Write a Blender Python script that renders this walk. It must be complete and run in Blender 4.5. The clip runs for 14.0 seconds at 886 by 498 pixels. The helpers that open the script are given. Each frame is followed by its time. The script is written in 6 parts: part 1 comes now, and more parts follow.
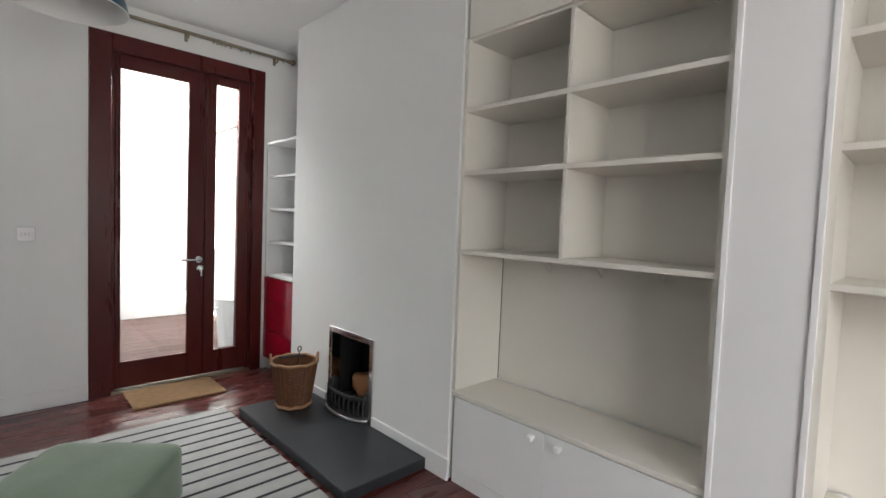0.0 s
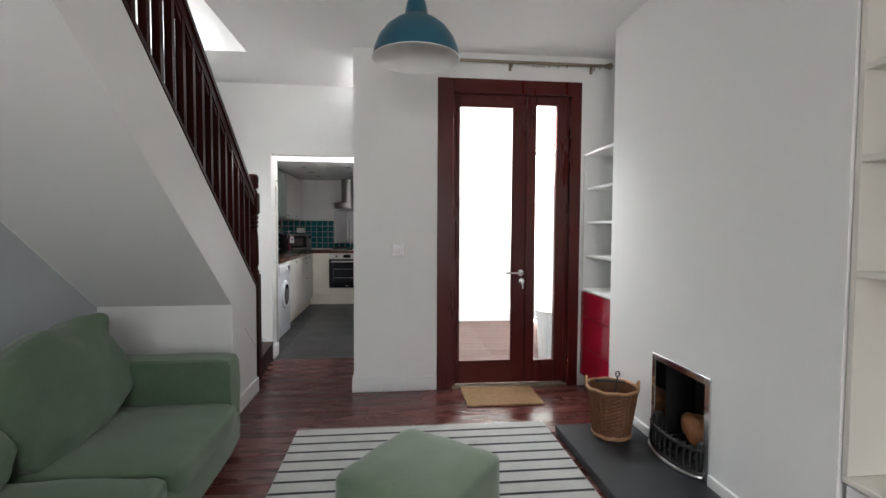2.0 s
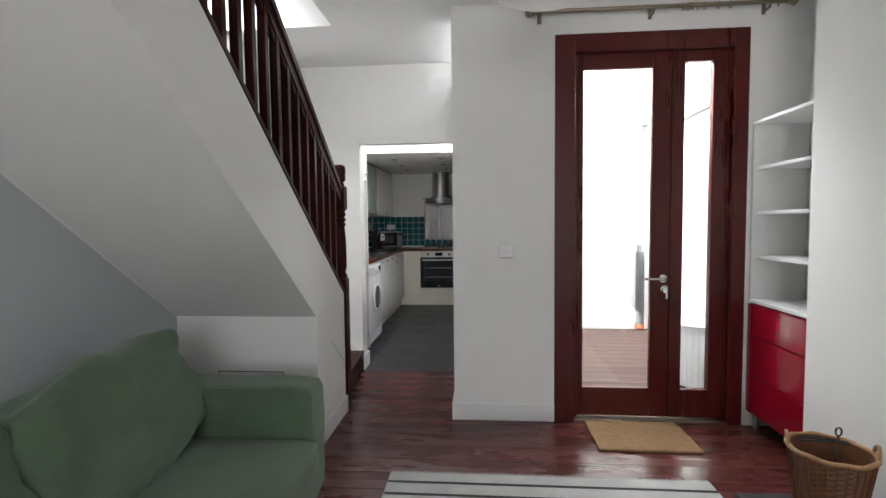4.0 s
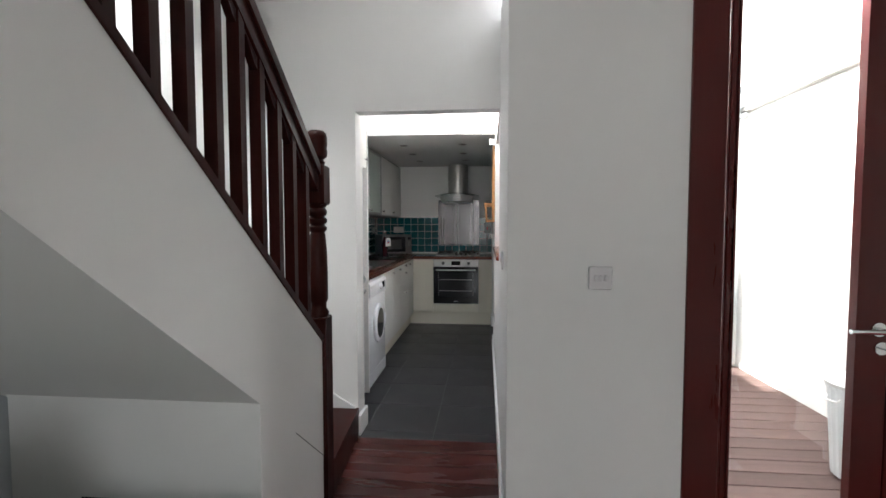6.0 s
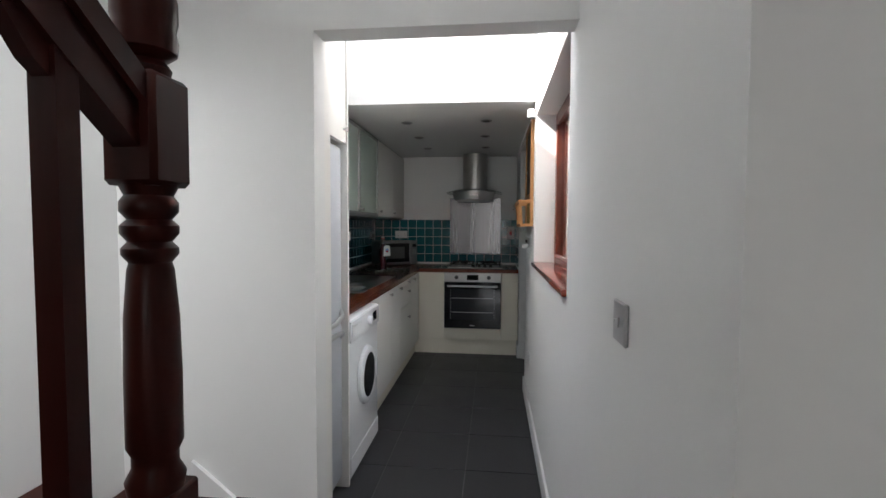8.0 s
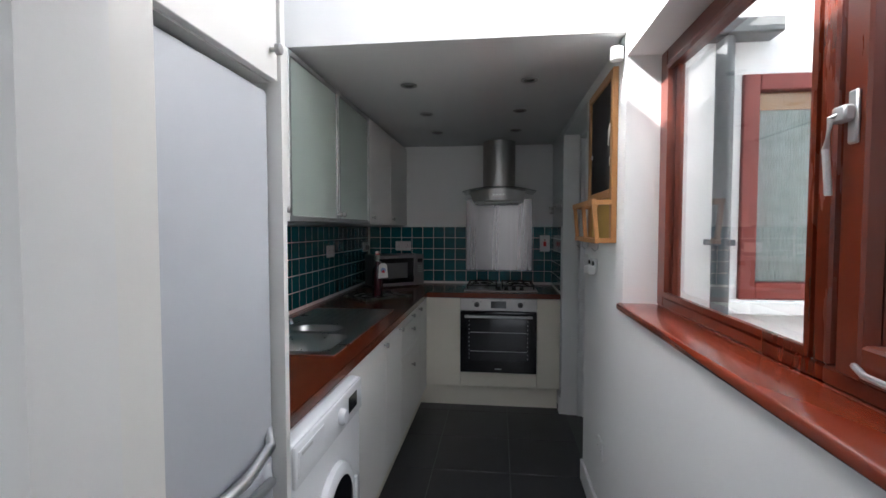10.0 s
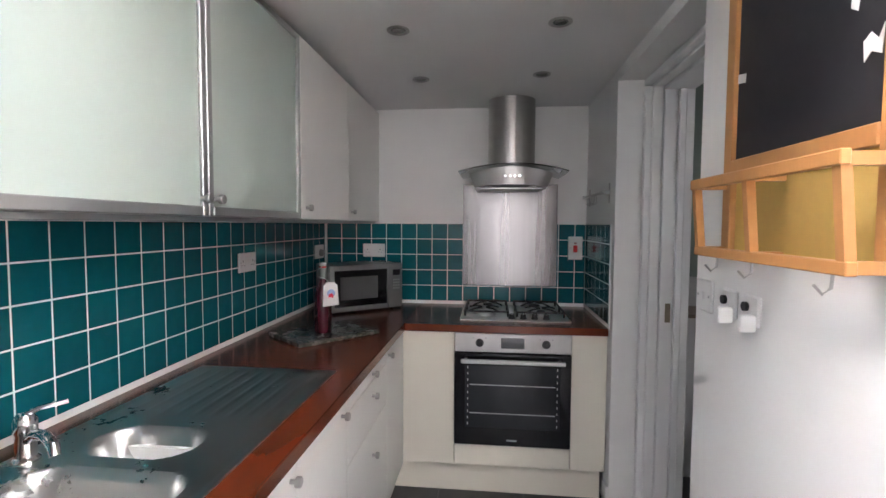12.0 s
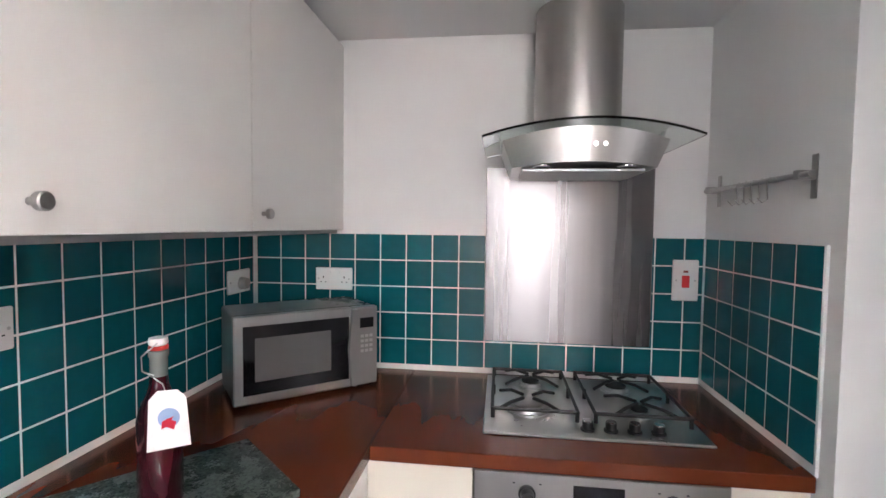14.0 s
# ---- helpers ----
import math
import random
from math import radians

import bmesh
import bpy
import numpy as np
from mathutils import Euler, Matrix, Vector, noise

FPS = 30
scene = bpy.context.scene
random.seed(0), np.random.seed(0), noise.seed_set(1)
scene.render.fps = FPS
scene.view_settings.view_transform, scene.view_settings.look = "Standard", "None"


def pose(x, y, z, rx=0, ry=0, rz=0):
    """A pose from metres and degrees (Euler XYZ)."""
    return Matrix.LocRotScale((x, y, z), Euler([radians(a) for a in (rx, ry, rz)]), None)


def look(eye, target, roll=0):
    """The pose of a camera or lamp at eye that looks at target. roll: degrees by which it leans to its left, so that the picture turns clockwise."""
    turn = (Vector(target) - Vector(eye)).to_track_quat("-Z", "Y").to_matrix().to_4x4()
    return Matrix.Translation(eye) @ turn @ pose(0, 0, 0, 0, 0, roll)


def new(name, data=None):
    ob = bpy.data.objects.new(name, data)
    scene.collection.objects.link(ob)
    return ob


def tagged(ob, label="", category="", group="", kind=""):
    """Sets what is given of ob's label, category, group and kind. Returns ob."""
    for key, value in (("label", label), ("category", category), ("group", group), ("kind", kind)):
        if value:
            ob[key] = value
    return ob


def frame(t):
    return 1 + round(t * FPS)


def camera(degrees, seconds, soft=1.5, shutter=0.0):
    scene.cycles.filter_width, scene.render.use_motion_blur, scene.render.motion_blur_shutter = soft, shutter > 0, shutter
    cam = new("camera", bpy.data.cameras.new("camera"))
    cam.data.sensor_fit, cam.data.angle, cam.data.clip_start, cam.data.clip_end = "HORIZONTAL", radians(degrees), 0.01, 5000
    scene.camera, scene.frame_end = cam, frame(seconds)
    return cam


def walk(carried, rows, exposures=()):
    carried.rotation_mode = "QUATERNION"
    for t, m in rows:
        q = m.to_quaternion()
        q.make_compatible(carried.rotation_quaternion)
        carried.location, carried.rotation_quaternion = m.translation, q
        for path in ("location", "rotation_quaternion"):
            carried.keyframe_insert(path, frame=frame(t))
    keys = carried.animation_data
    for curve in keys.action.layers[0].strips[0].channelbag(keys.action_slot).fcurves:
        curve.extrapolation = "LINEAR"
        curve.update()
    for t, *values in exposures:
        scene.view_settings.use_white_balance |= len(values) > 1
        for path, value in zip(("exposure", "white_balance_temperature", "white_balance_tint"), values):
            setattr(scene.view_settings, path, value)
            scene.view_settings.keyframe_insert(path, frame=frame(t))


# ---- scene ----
cam = camera(87.0, 14.0)
PATH = [
    (0, (-0.031, -0.535, 1.304), (1.357, 0.901, 1.201), 2.3),
    (0.5, (0.058, -0.451, 1.313), (1.139, 1.230, 1.231), 2.3),
    (1, (0.086, -0.407, 1.318), (0.824, 1.450, 1.239), 1.8),
    (1.5, (0.077, -0.383, 1.332), (0.528, 1.564, 1.244), 1.1),
    (2, (0.085, -0.351, 1.322), (0.295, 1.636, 1.233), 0.3),
    (2.5, (0.072, -0.316, 1.322), (0.113, 1.681, 1.226), -0.3),
    (3, (0.021, -0.197, 1.316), (-0.045, 1.799, 1.210), -0.6),
    (3.5, (-0.018, 0.058, 1.302), (-0.151, 2.052, 1.204), -0.6),
    (4, (-0.053, 0.304, 1.329), (-0.211, 2.295, 1.219), -0.6),
    (4.2, (-0.068, 0.449, 1.339), (-0.230, 2.439, 1.233), -0.6),
    (6.5, (-0.383, 1.867, 1.348), (-0.570, 3.856, 1.244), 0.0),
    (7, (-0.437, 2.165, 1.375), (-0.632, 4.152, 1.265), -0.3),
    (7.5, (-0.478, 2.523, 1.367), (-0.678, 4.510, 1.268), 0.1),
    (9.8, (-0.679, 3.979, 1.427), (-0.929, 5.961, 1.334), -0.2),
    (10, (-0.719, 4.100, 1.433), (-0.954, 6.084, 1.345), 0.0),
    (10.5, (-0.738, 4.408, 1.416), (-0.969, 6.393, 1.333), 0.1),
    (11, (-0.759, 4.735, 1.427), (-0.981, 6.721, 1.347), 0.2),
    (11.5, (-0.797, 5.072, 1.425), (-1.014, 7.059, 1.335), 0.1),
    (12, (-0.830, 5.375, 1.443), (-1.036, 7.362, 1.338), 0.3),
    (12.5, (-0.850, 5.726, 1.455), (-1.044, 7.714, 1.358), 0.3),
    (13, (-0.905, 6.035, 1.459), (-1.109, 8.022, 1.361), 0.5),
    (13.5, (-0.940, 6.320, 1.472), (-1.161, 8.305, 1.375), 0.6),
    (14, (-0.961, 6.647, 1.481), (-1.203, 8.630, 1.383), 0.7),
]
walk(cam, [(t, look(eye, target, roll)) for t, eye, target, roll in PATH],
     exposures=[(0.0, 2.44, 6250, 10), (0.5, 2.58, 6250, 10), (2.0, 2.52, 6200, 10), (4.0, 2.52, 6200, 10), (6.5, 2.27, 6200, 10), (7.5, 2.17, 6200, 10), (9.8, 1.95, 5900, 11), (11.0, 2.4, 6000, 13),
                (11.5, 2.9, 6150, 15), (12.0, 3.68, 6250, 17), (13.0, 4.48, 6350, 19), (14.0, 4.65, 6300, 18)])

# ---------------------------------------------------------------- world, sun and large lights
SUN_EL, SUN_AZ = 41.0, 257.0   # azimuth clockwise from +y
world = bpy.data.worlds.new("sky")
scene.world = world
world.use_nodes = True
wn, wl = world.node_tree.nodes, world.node_tree.links
sky = wn.new("ShaderNodeTexSky")
sky.sky_type, sky.sun_disc = "NISHITA", False
sky.dust_density, sky.air_density, sky.ozone_density = 9.0, 1.3, 0.6   # a white, hazy bright day
sky.sun_elevation, sky.sun_rotation = radians(SUN_EL), radians(SUN_AZ)
haze = wn.new("ShaderNodeHueSaturation")                        # thin white haze takes most of the blue
haze.inputs["Saturation"].default_value, haze.inputs["Value"].default_value = 0.45, 1.7
wl.new(sky.outputs[0], haze.inputs["Color"])
wl.new(haze.outputs[0], wn["Background"].inputs[0])
wn["Background"].inputs[1].default_value = 0.15

sun = new("sun", bpy.data.lights.new("sun", "SUN"))
sun.data.energy, sun.data.angle, sun.data.color = 5.0, radians(0.6), (1.0, 0.95, 0.88)
el, az = radians(SUN_EL), radians(SUN_AZ)
sun_dir = Vector((math.sin(az) * math.cos(el), math.cos(az) * math.cos(el), math.sin(el)))
sun.matrix_world = look(sun_dir * 20, (0, 0, 0))


def opening_light(name, eye, target, w, h, watts, colour=(1.0, 0.98, 0.94)):
    """An area lamp that stands in for daylight at or near an opening."""
    lamp = new(name, bpy.data.lights.new(name, "AREA"))
    lamp.data.shape, lamp.data.size, lamp.data.size_y = "RECTANGLE", w, h
    lamp.data.energy, lamp.data.color = watts, colour
    lamp.matrix_world = look(eye, target)
    return lamp


opening_light("front_window_daylight", (-0.05, -2.72, 1.55), (-0.1, 0.5, 1.05), 1.7, 1.5, 6.0)
opening_light("garden_door_daylight", (1.03, 3.60, 2.44), (1.03, 2.0, 0.6), 0.9, 0.10, 9)
# added fill lamp inside the stairwell, brightens the wall behind the balusters
landing = opening_light("landing_daylight", (-1.14, 2.60, 3.45), (-1.88, 3.35, 1.6), 0.12, 0.9, 6.5)
landing.data.spread = radians(70)
opening_light("shower_window_daylight", (0.63, 6.655, 1.62), (0.5, 8.4, 1.1), 0.5, 0.8, 0.12)

# ---------------------------------------------------------------- mesh helpers


def box(bm, x0, x1, y0, y1, z0, z1, bevel=0.0, seg=1):
    m = Matrix.Translation(((x0 + x1) / 2, (y0 + y1) / 2, (z0 + z1) / 2)) @ Matrix.Diagonal((abs(x1 - x0), abs(y1 - y0), abs(z1 - z0), 1))
    vs = bmesh.ops.create_cube(bm, size=1, matrix=m)["verts"]
    if bevel:
        es = list({e for v in vs for e in v.link_edges})
        bmesh.ops.bevel(bm, geom=es, offset=bevel, segments=seg, affect="EDGES", profile=0.5)
    return vs


def cyl(bm, p0, p1, r0, r1=None, seg=20, caps=True):
    p0, p1 = Vector(p0), Vector(p1)
    d = p1 - p0
    m = Matrix.Translation((p0 + p1) / 2) @ d.to_track_quat("Z", "Y").to_matrix().to_4x4()
    bmesh.ops.create_cone(bm, cap_ends=caps, segments=seg, radius1=r0, radius2=r0 if r1 is None else r1, depth=d.length, matrix=m)


def lathe(bm, profile, centre=(0, 0, 0), seg=28, axis="Z"):
    """profile: (radius, height) pairs, spun about the axis."""
    rings = []
    c = Vector(centre)
    for r, h in profile:
        ring = []
        for i in range(seg):
            a = 2 * math.pi * i / seg
            u, v = max(r, 1e-4) * math.cos(a), max(r, 1e-4) * math.sin(a)
            p = {"Z": (u, v, h), "X": (h, u, v), "Y": (v, h, u)}[axis]
            ring.append(bm.verts.new(c + Vector(p)))
        rings.append(ring)
    for a, b in zip(rings, rings[1:]):
        for i in range(seg):
            bm.faces.new((a[i], a[(i + 1) % seg], b[(i + 1) % seg], b[i]))
    for ring, flip in ((rings[0], True), (rings[-1], False)):
        bm.faces.new(list(reversed(ring)) if flip else ring)


def prism(bm, pts, axis, a, b):
    """A polygon in the plane across an axis, pulled from a to b along it."""
    def at(p, h):
        return {"x": (h, p[0], p[1]), "y": (p[0], h, p[1]), "z": (p[0], p[1], h)}[axis]
    lo = [bm.verts.new(at(p, a)) for p in pts]
    hi = [bm.verts.new(at(p, b)) for p in pts]
    n = len(pts)
    bm.faces.new(lo)
    bm.faces.new(list(reversed(hi)))
    for i in range(n):
        bm.faces.new((lo[i], hi[i], hi[(i + 1) % n], lo[(i + 1) % n]))
    bmesh.ops.recalc_face_normals(bm, faces=bm.faces[:])


def tube(bm, pts, r, seg=8, closed=False):
    pts = [Vector(p) for p in pts]
    rings, n = [], len(pts)
    up = Vector((0.013, 0.021, 1))
    for i, p in enumerate(pts):
        q0 = pts[(i - 1) % n] if closed or i else p
        q1 = pts[(i + 1) % n] if closed or i < n - 1 else p
        d = (q1 - q0).normalized()
        if abs(d.dot(up.normalized())) > 0.98:
            up = Vector((1, 0.02, 0.01))
        s = d.cross(up).normalized()
        t = s.cross(d).normalized()
        rings.append([bm.verts.new(p + r * (math.cos(2 * math.pi * k / seg) * s + math.sin(2 * math.pi * k / seg) * t)) for k in range(seg)])
    pairs = list(zip(rings, rings[1:])) + ([(rings[-1], rings[0])] if closed else [])
    for a, b in pairs:
        for k in range(seg):
            bm.faces.new((a[k], a[(k + 1) % seg], b[(k + 1) % seg], b[k]))
    if not closed:
        bm.faces.new(list(reversed(rings[0])))
        bm.faces.new(rings[-1])
    bmesh.ops.recalc_face_normals(bm, faces=bm.faces[:])


def made(bm, name, material, smooth=False):
    me = bpy.data.meshes.new(name)
    bm.to_mesh(me)
    bm.free()
    if smooth:
        me.polygons.foreach_set("use_smooth", [True] * len(me.polygons))
        me.set_sharp_from_angle(angle=radians(40))
    me.materials.append(material)
    return me


def thing(name, label, category, x, y, z, rz=0.0, group=""):
    ob = new(name)
    ob.empty_display_size = 0.1
    ob.matrix_basis = pose(x, y, z, 0, 0, rz)
    return tagged(ob, label, category, group)


def part(name, bm, material, parent, label="", smooth=False, local=False):
    """One mesh under a thing or a part; in the thing's own axes if local, otherwise in the room's."""
    ob = new(name, made(bm, name, material, smooth))
    ob.parent = parent
    if not local:
        m, p = Matrix(), parent
        while p:
            m = p.matrix_basis.copy() @ m if p.parent is None else p.matrix_parent_inverse @ p.matrix_basis @ m
            p = p.parent
        ob.matrix_parent_inverse = m.inverted()
    return tagged(ob, label)


def solid(name, bm, material, label="", category="", kind="", smooth=False, group=""):
    return tagged(new(name, made(bm, name, material, smooth)), label, category, group, kind)


def B(*a, **k):
    bm = bmesh.new()
    box(bm, *a, **k)
    return bm


def C(*a, **k):
    bm = bmesh.new()
    cyl(bm, *a, **k)
    return bm


def L(*a, **k):
    bm = bmesh.new()
    lathe(bm, *a, **k)
    return bm


def T(*a, **k):
    bm = bmesh.new()
    tube(bm, *a, **k)
    return bm


def P(*a, **k):
    bm = bmesh.new()
    prism(bm, *a, **k)
    return bm


def boxes(*rows, bevel=0.0):
    bm = bmesh.new()
    for r in rows:
        box(bm, *r, bevel=bevel)
    return bm


# ---------------------------------------------------------------- materials


def material(name, base, rough=0.5, metal=0.0, spec=0.5, vary=0.06, scale=3.0, bump=0.0, bump_scale=60.0, island=0.0, coat=0.0,
             stretch=(1, 1, 1), second=None, second_scale=8.0, second_amount=0.5, rough_vary=0.08, sheen=0.0):
    m = bpy.data.materials.new(name)
    m.use_nodes = True
    n, l = m.node_tree.nodes, m.node_tree.links
    b = n["Principled BSDF"]
    b.inputs["Metallic"].default_value, b.inputs["Roughness"].default_value = metal, rough
    b.inputs["Specular IOR Level"].default_value = spec
    b.inputs["Coat Weight"].default_value, b.inputs["Coat Roughness"].default_value = coat, 0.12
    b.inputs["Sheen Weight"].default_value = sheen
    tc, mp = n.new("ShaderNodeTexCoord"), n.new("ShaderNodeMapping")
    mp.inputs["Scale"].default_value = stretch
    l.new(tc.outputs["Object"], mp.inputs[0])

    def noise_node(s, detail=4.0):
        t = n.new("ShaderNodeTexNoise")
        t.inputs["Scale"].default_value, t.inputs["Detail"].default_value = s, detail
        l.new(mp.outputs[0], t.inputs["Vector"])
        return t

    big, fine = noise_node(scale), noise_node(scale * 9)
    mixf = n.new("ShaderNodeMath")
    mixf.operation = "MULTIPLY_ADD"
    l.new(fine.outputs[0], mixf.inputs[0])
    mixf.inputs[1].default_value = 0.4
    l.new(big.outputs[0], mixf.inputs[2])
    rng = n.new("ShaderNodeMapRange")
    rng.inputs["From Min"].default_value, rng.inputs["From Max"].default_value = 0.35, 1.05
    rng.inputs["To Min"].default_value, rng.inputs["To Max"].default_value = 1 - vary, 1 + vary
    l.new(mixf.outputs[0], rng.inputs[0])
    hsv = n.new("ShaderNodeHueSaturation")
    hsv.inputs["Color"].default_value = (*base, 1)
    value = rng.outputs[0]
    if second:
        mix = n.new("ShaderNodeMix")
        mix.data_type = "RGBA"
        t2 = noise_node(second_scale, 6.0)
        r2 = n.new("ShaderNodeMapRange")
        r2.inputs["From Min"].default_value, r2.inputs["From Max"].default_value = 0.34, 0.72
        r2.inputs["To Max"].default_value = second_amount
        l.new(t2.outputs[0], r2.inputs[0])
        l.new(r2.outputs[0], mix.inputs["Factor"])
        mix.inputs["A"].default_value, mix.inputs["B"].default_value = (*base, 1), (*second, 1)
        l.new(mix.outputs["Result"], hsv.inputs["Color"])
    if island:
        oi = n.new("ShaderNodeObjectInfo")
        r3 = n.new("ShaderNodeMapRange")
        r3.inputs["To Min"].default_value, r3.inputs["To Max"].default_value = 1 - island, 1 + island
        l.new(oi.outputs["Random"], r3.inputs[0])
        mul = n.new("ShaderNodeMath")
        mul.operation = "MULTIPLY"
        l.new(value, mul.inputs[0])
        l.new(r3.outputs[0], mul.inputs[1])
        value = mul.outputs[0]
    l.new(value, hsv.inputs["Value"])
    l.new(hsv.outputs[0], b.inputs["Base Color"])
    rr = n.new("ShaderNodeMapRange")
    rr.inputs["From Min"].default_value, rr.inputs["From Max"].default_value = 0.3, 1.0
    rr.inputs["To Min"].default_value, rr.inputs["To Max"].default_value = max(0.02, rough - rough_vary), min(1, rough + rough_vary)
    l.new(mixf.outputs[0], rr.inputs[0])
    l.new(rr.outputs[0], b.inputs["Roughness"])
    if bump:
        bn, bt = n.new("ShaderNodeBump"), noise_node(bump_scale, 3.0)
        bn.inputs["Strength"].default_value, bn.inputs["Distance"].default_value = bump, 0.004
        l.new(bt.outputs[0], bn.inputs["Height"])
        l.new(bn.outputs[0], b.inputs["Normal"])
    return m


def glass(name, tint=(1, 1, 1), rough=0.0, clear=1.0):
    m = bpy.data.materials.new(name)
    m.use_nodes = True
    n, l = m.node_tree.nodes, m.node_tree.links
    b = n["Principled BSDF"]
    b.inputs["Base Color"].default_value = (*tint, 1)
    b.inputs["Roughness"].default_value, b.inputs["Transmission Weight"].default_value = rough, clear
    b.inputs["IOR"].default_value = 1.45
    return m


WALL = material("wall_paint", (0.80, 0.80, 0.79), rough=0.75, vary=0.02, scale=1.4, bump=0.12, bump_scale=45, spec=0.3)
CEIL = material("ceiling_paint", (0.82, 0.82, 0.81), rough=0.8, vary=0.02, scale=1.1, bump=0.06, bump_scale=35, spec=0.25)
TRIM = material("white_gloss_trim", (0.80, 0.80, 0.80), rough=0.35, vary=0.02, scale=5)
SHELF = material("cream_shelf_paint", (0.72, 0.69, 0.63), rough=0.45, vary=0.03, scale=3, bump=0.05, bump_scale=30)
MAHOG = material("mahogany_stain", (0.072, 0.0085, 0.007), rough=0.30, spec=0.3, vary=0.14, scale=5, stretch=(1, 1, 0.12), bump=0.08, bump_scale=40, coat=0.15)
DARKWOOD = material("dark_stained_wood", (0.030, 0.0062, 0.0045), spec=0.12, rough=0.36, vary=0.45, scale=7, stretch=(1, 1, 0.15), coat=0.03)
SILLWOOD = material("varnished_red_wood", (0.215, 0.034, 0.013), rough=0.22, vary=0.12, scale=2.2, stretch=(1, 0.12, 1), coat=0.4, rough_vary=0.01)
FRAMEWOOD = material("varnished_window_wood", (0.115, 0.018, 0.006), rough=0.30, vary=0.25, scale=5, stretch=(1, 1, 0.15), coat=0.25)
BOARDS = material("stained_floorboard", (0.088, 0.023, 0.019), rough=0.26, vary=0.22, scale=1.6, stretch=(0.25, 1, 1), bump=0.12, bump_scale=22, island=0.16,
                  second=(0.055, 0.013, 0.011), second_scale=2.2, second_amount=0.5, rough_vary=0.12)
WORKTOP = material("oiled_hardwood_worktop", (0.170, 0.036, 0.012), spec=0.4, rough=0.22, vary=0.22, scale=2.2, stretch=(1, 0.2, 1),
                   island=0.2, rough_vary=0.03, coat=0.08, second=(0.085, 0.016, 0.006), second_scale=3.5, second_amount=0.7)
SLATE = material("dark_slate", (0.020, 0.023, 0.027), rough=0.45, vary=0.25, scale=4, bump=0.2, bump_scale=25, second=(0.045, 0.049, 0.053), second_scale=9, second_amount=0.3)
KTILE = material("charcoal_floor_tile", (0.033, 0.032, 0.034), rough=0.38, vary=0.15, scale=3, bump=0.12, bump_scale=50, island=0.1)
GROUT_D = material("grey_grout", (0.13, 0.13, 0.128), rough=0.9, vary=0.1, scale=8)
GROUT = material("white_grout", (0.80, 0.81, 0.79), rough=0.85, vary=0.05, scale=12)
TEAL = material("teal_glazed_tile", (0.003, 0.100, 0.122), rough=0.12, vary=0.18, scale=3.5, bump=0.10, bump_scale=14, island=0.14, rough_vary=0.05)
SOFA = material("sage_green_velvet", (0.070, 0.113, 0.063), rough=0.85, vary=0.22, scale=4, bump=0.35, bump_scale=160, sheen=0.2, second=(0.10, 0.148, 0.092), second_scale=3, second_amount=0.35)
OTTO = material("pale_green_velvet", (0.125, 0.178, 0.112), rough=0.85, vary=0.2, scale=5, bump=0.3, bump_scale=160, sheen=0.35)
CAB = material("white_cabinet_laminate", (0.80, 0.79, 0.76), rough=0.34, vary=0.01, scale=1.2, rough_vary=0.01)
CREAM = material("cream_cabinet_laminate", (0.78, 0.74, 0.64), rough=0.38, vary=0.015, scale=1.2, rough_vary=0.01)
STEEL = material("brushed_steel", (0.44, 0.43, 0.42), rough=0.33, metal=1.0, vary=0.09, scale=9, stretch=(1, 1, 0.03), rough_vary=0.03)
SPLASH = material("streaked_brushed_steel", (0.225, 0.217, 0.22), rough=0.27, metal=1.0, vary=0.30, scale=3.4, stretch=(1, 1, 0.03), rough_vary=0.08, bump=0.25, bump_scale=9)
grain = SPLASH.node_tree.nodes.new("ShaderNodeCombineXYZ")       # brushed crosswise: gloss spreads up and down
grain.inputs["Z"].default_value = 1.0
SPLASH.node_tree.links.new(grain.outputs[0], SPLASH.node_tree.nodes["Principled BSDF"].inputs["Tangent"])
SPLASH.node_tree.nodes["Principled BSDF"].inputs["Anisotropic"].default_value = 0.75
GREYWALL = material("pale_blue_grey_wall", (0.50, 0.53, 0.56), rough=0.75, vary=0.03, scale=1.4, bump=0.1, bump_scale=45, spec=0.3)
CHROME = material("polished_chrome", (0.72, 0.72, 0.72), rough=0.12, metal=1.0, vary=0.02)
ALU = material("anodised_aluminium", (0.52, 0.53, 0.53), rough=0.48, metal=1.0, vary=0.03)
BLACKGLASS = material("black_oven_glass", (0.006, 0.006, 0.008), rough=0.06, vary=0.1, spec=0.6)
BLACK = material("black_iron", (0.012, 0.012, 0.012), rough=0.5, vary=0.3, scale=20, bump=0.2, bump_scale=80)
BLACKPL = material("black_plastic", (0.015, 0.015, 0.016), rough=0.35, vary=0.1)
WHITEPL = material("white_plastic", (0.76, 0.76, 0.75), rough=0.32, vary=0.02, rough_vary=0.02)
APPL = material("white_appliance_enamel", (0.80, 0.81, 0.83), rough=0.24, vary=0.01, rough_vary=0.01)
FRIDGE = material("silver_fridge_enamel", (0.50, 0.52, 0.56), rough=0.36, vary=0.02, scale=1.5, rough_vary=0.02)
REDGLOSS = material("red_gloss_lacquer", (0.30, 0.003, 0.018), rough=0.08, vary=0.03, coat=0.4)
BLUE = material("teal_blue_enamel", (0.012, 0.085, 0.135), rough=0.3, vary=0.06)
LAMPIN = material("white_enamel_inside", (0.8, 0.8, 0.78), rough=0.4, vary=0.02)
MAT_COIR = material("coir_mat", (0.26, 0.155, 0.075), rough=0.95, vary=0.3, scale=30, bump=1.0, bump_scale=350)
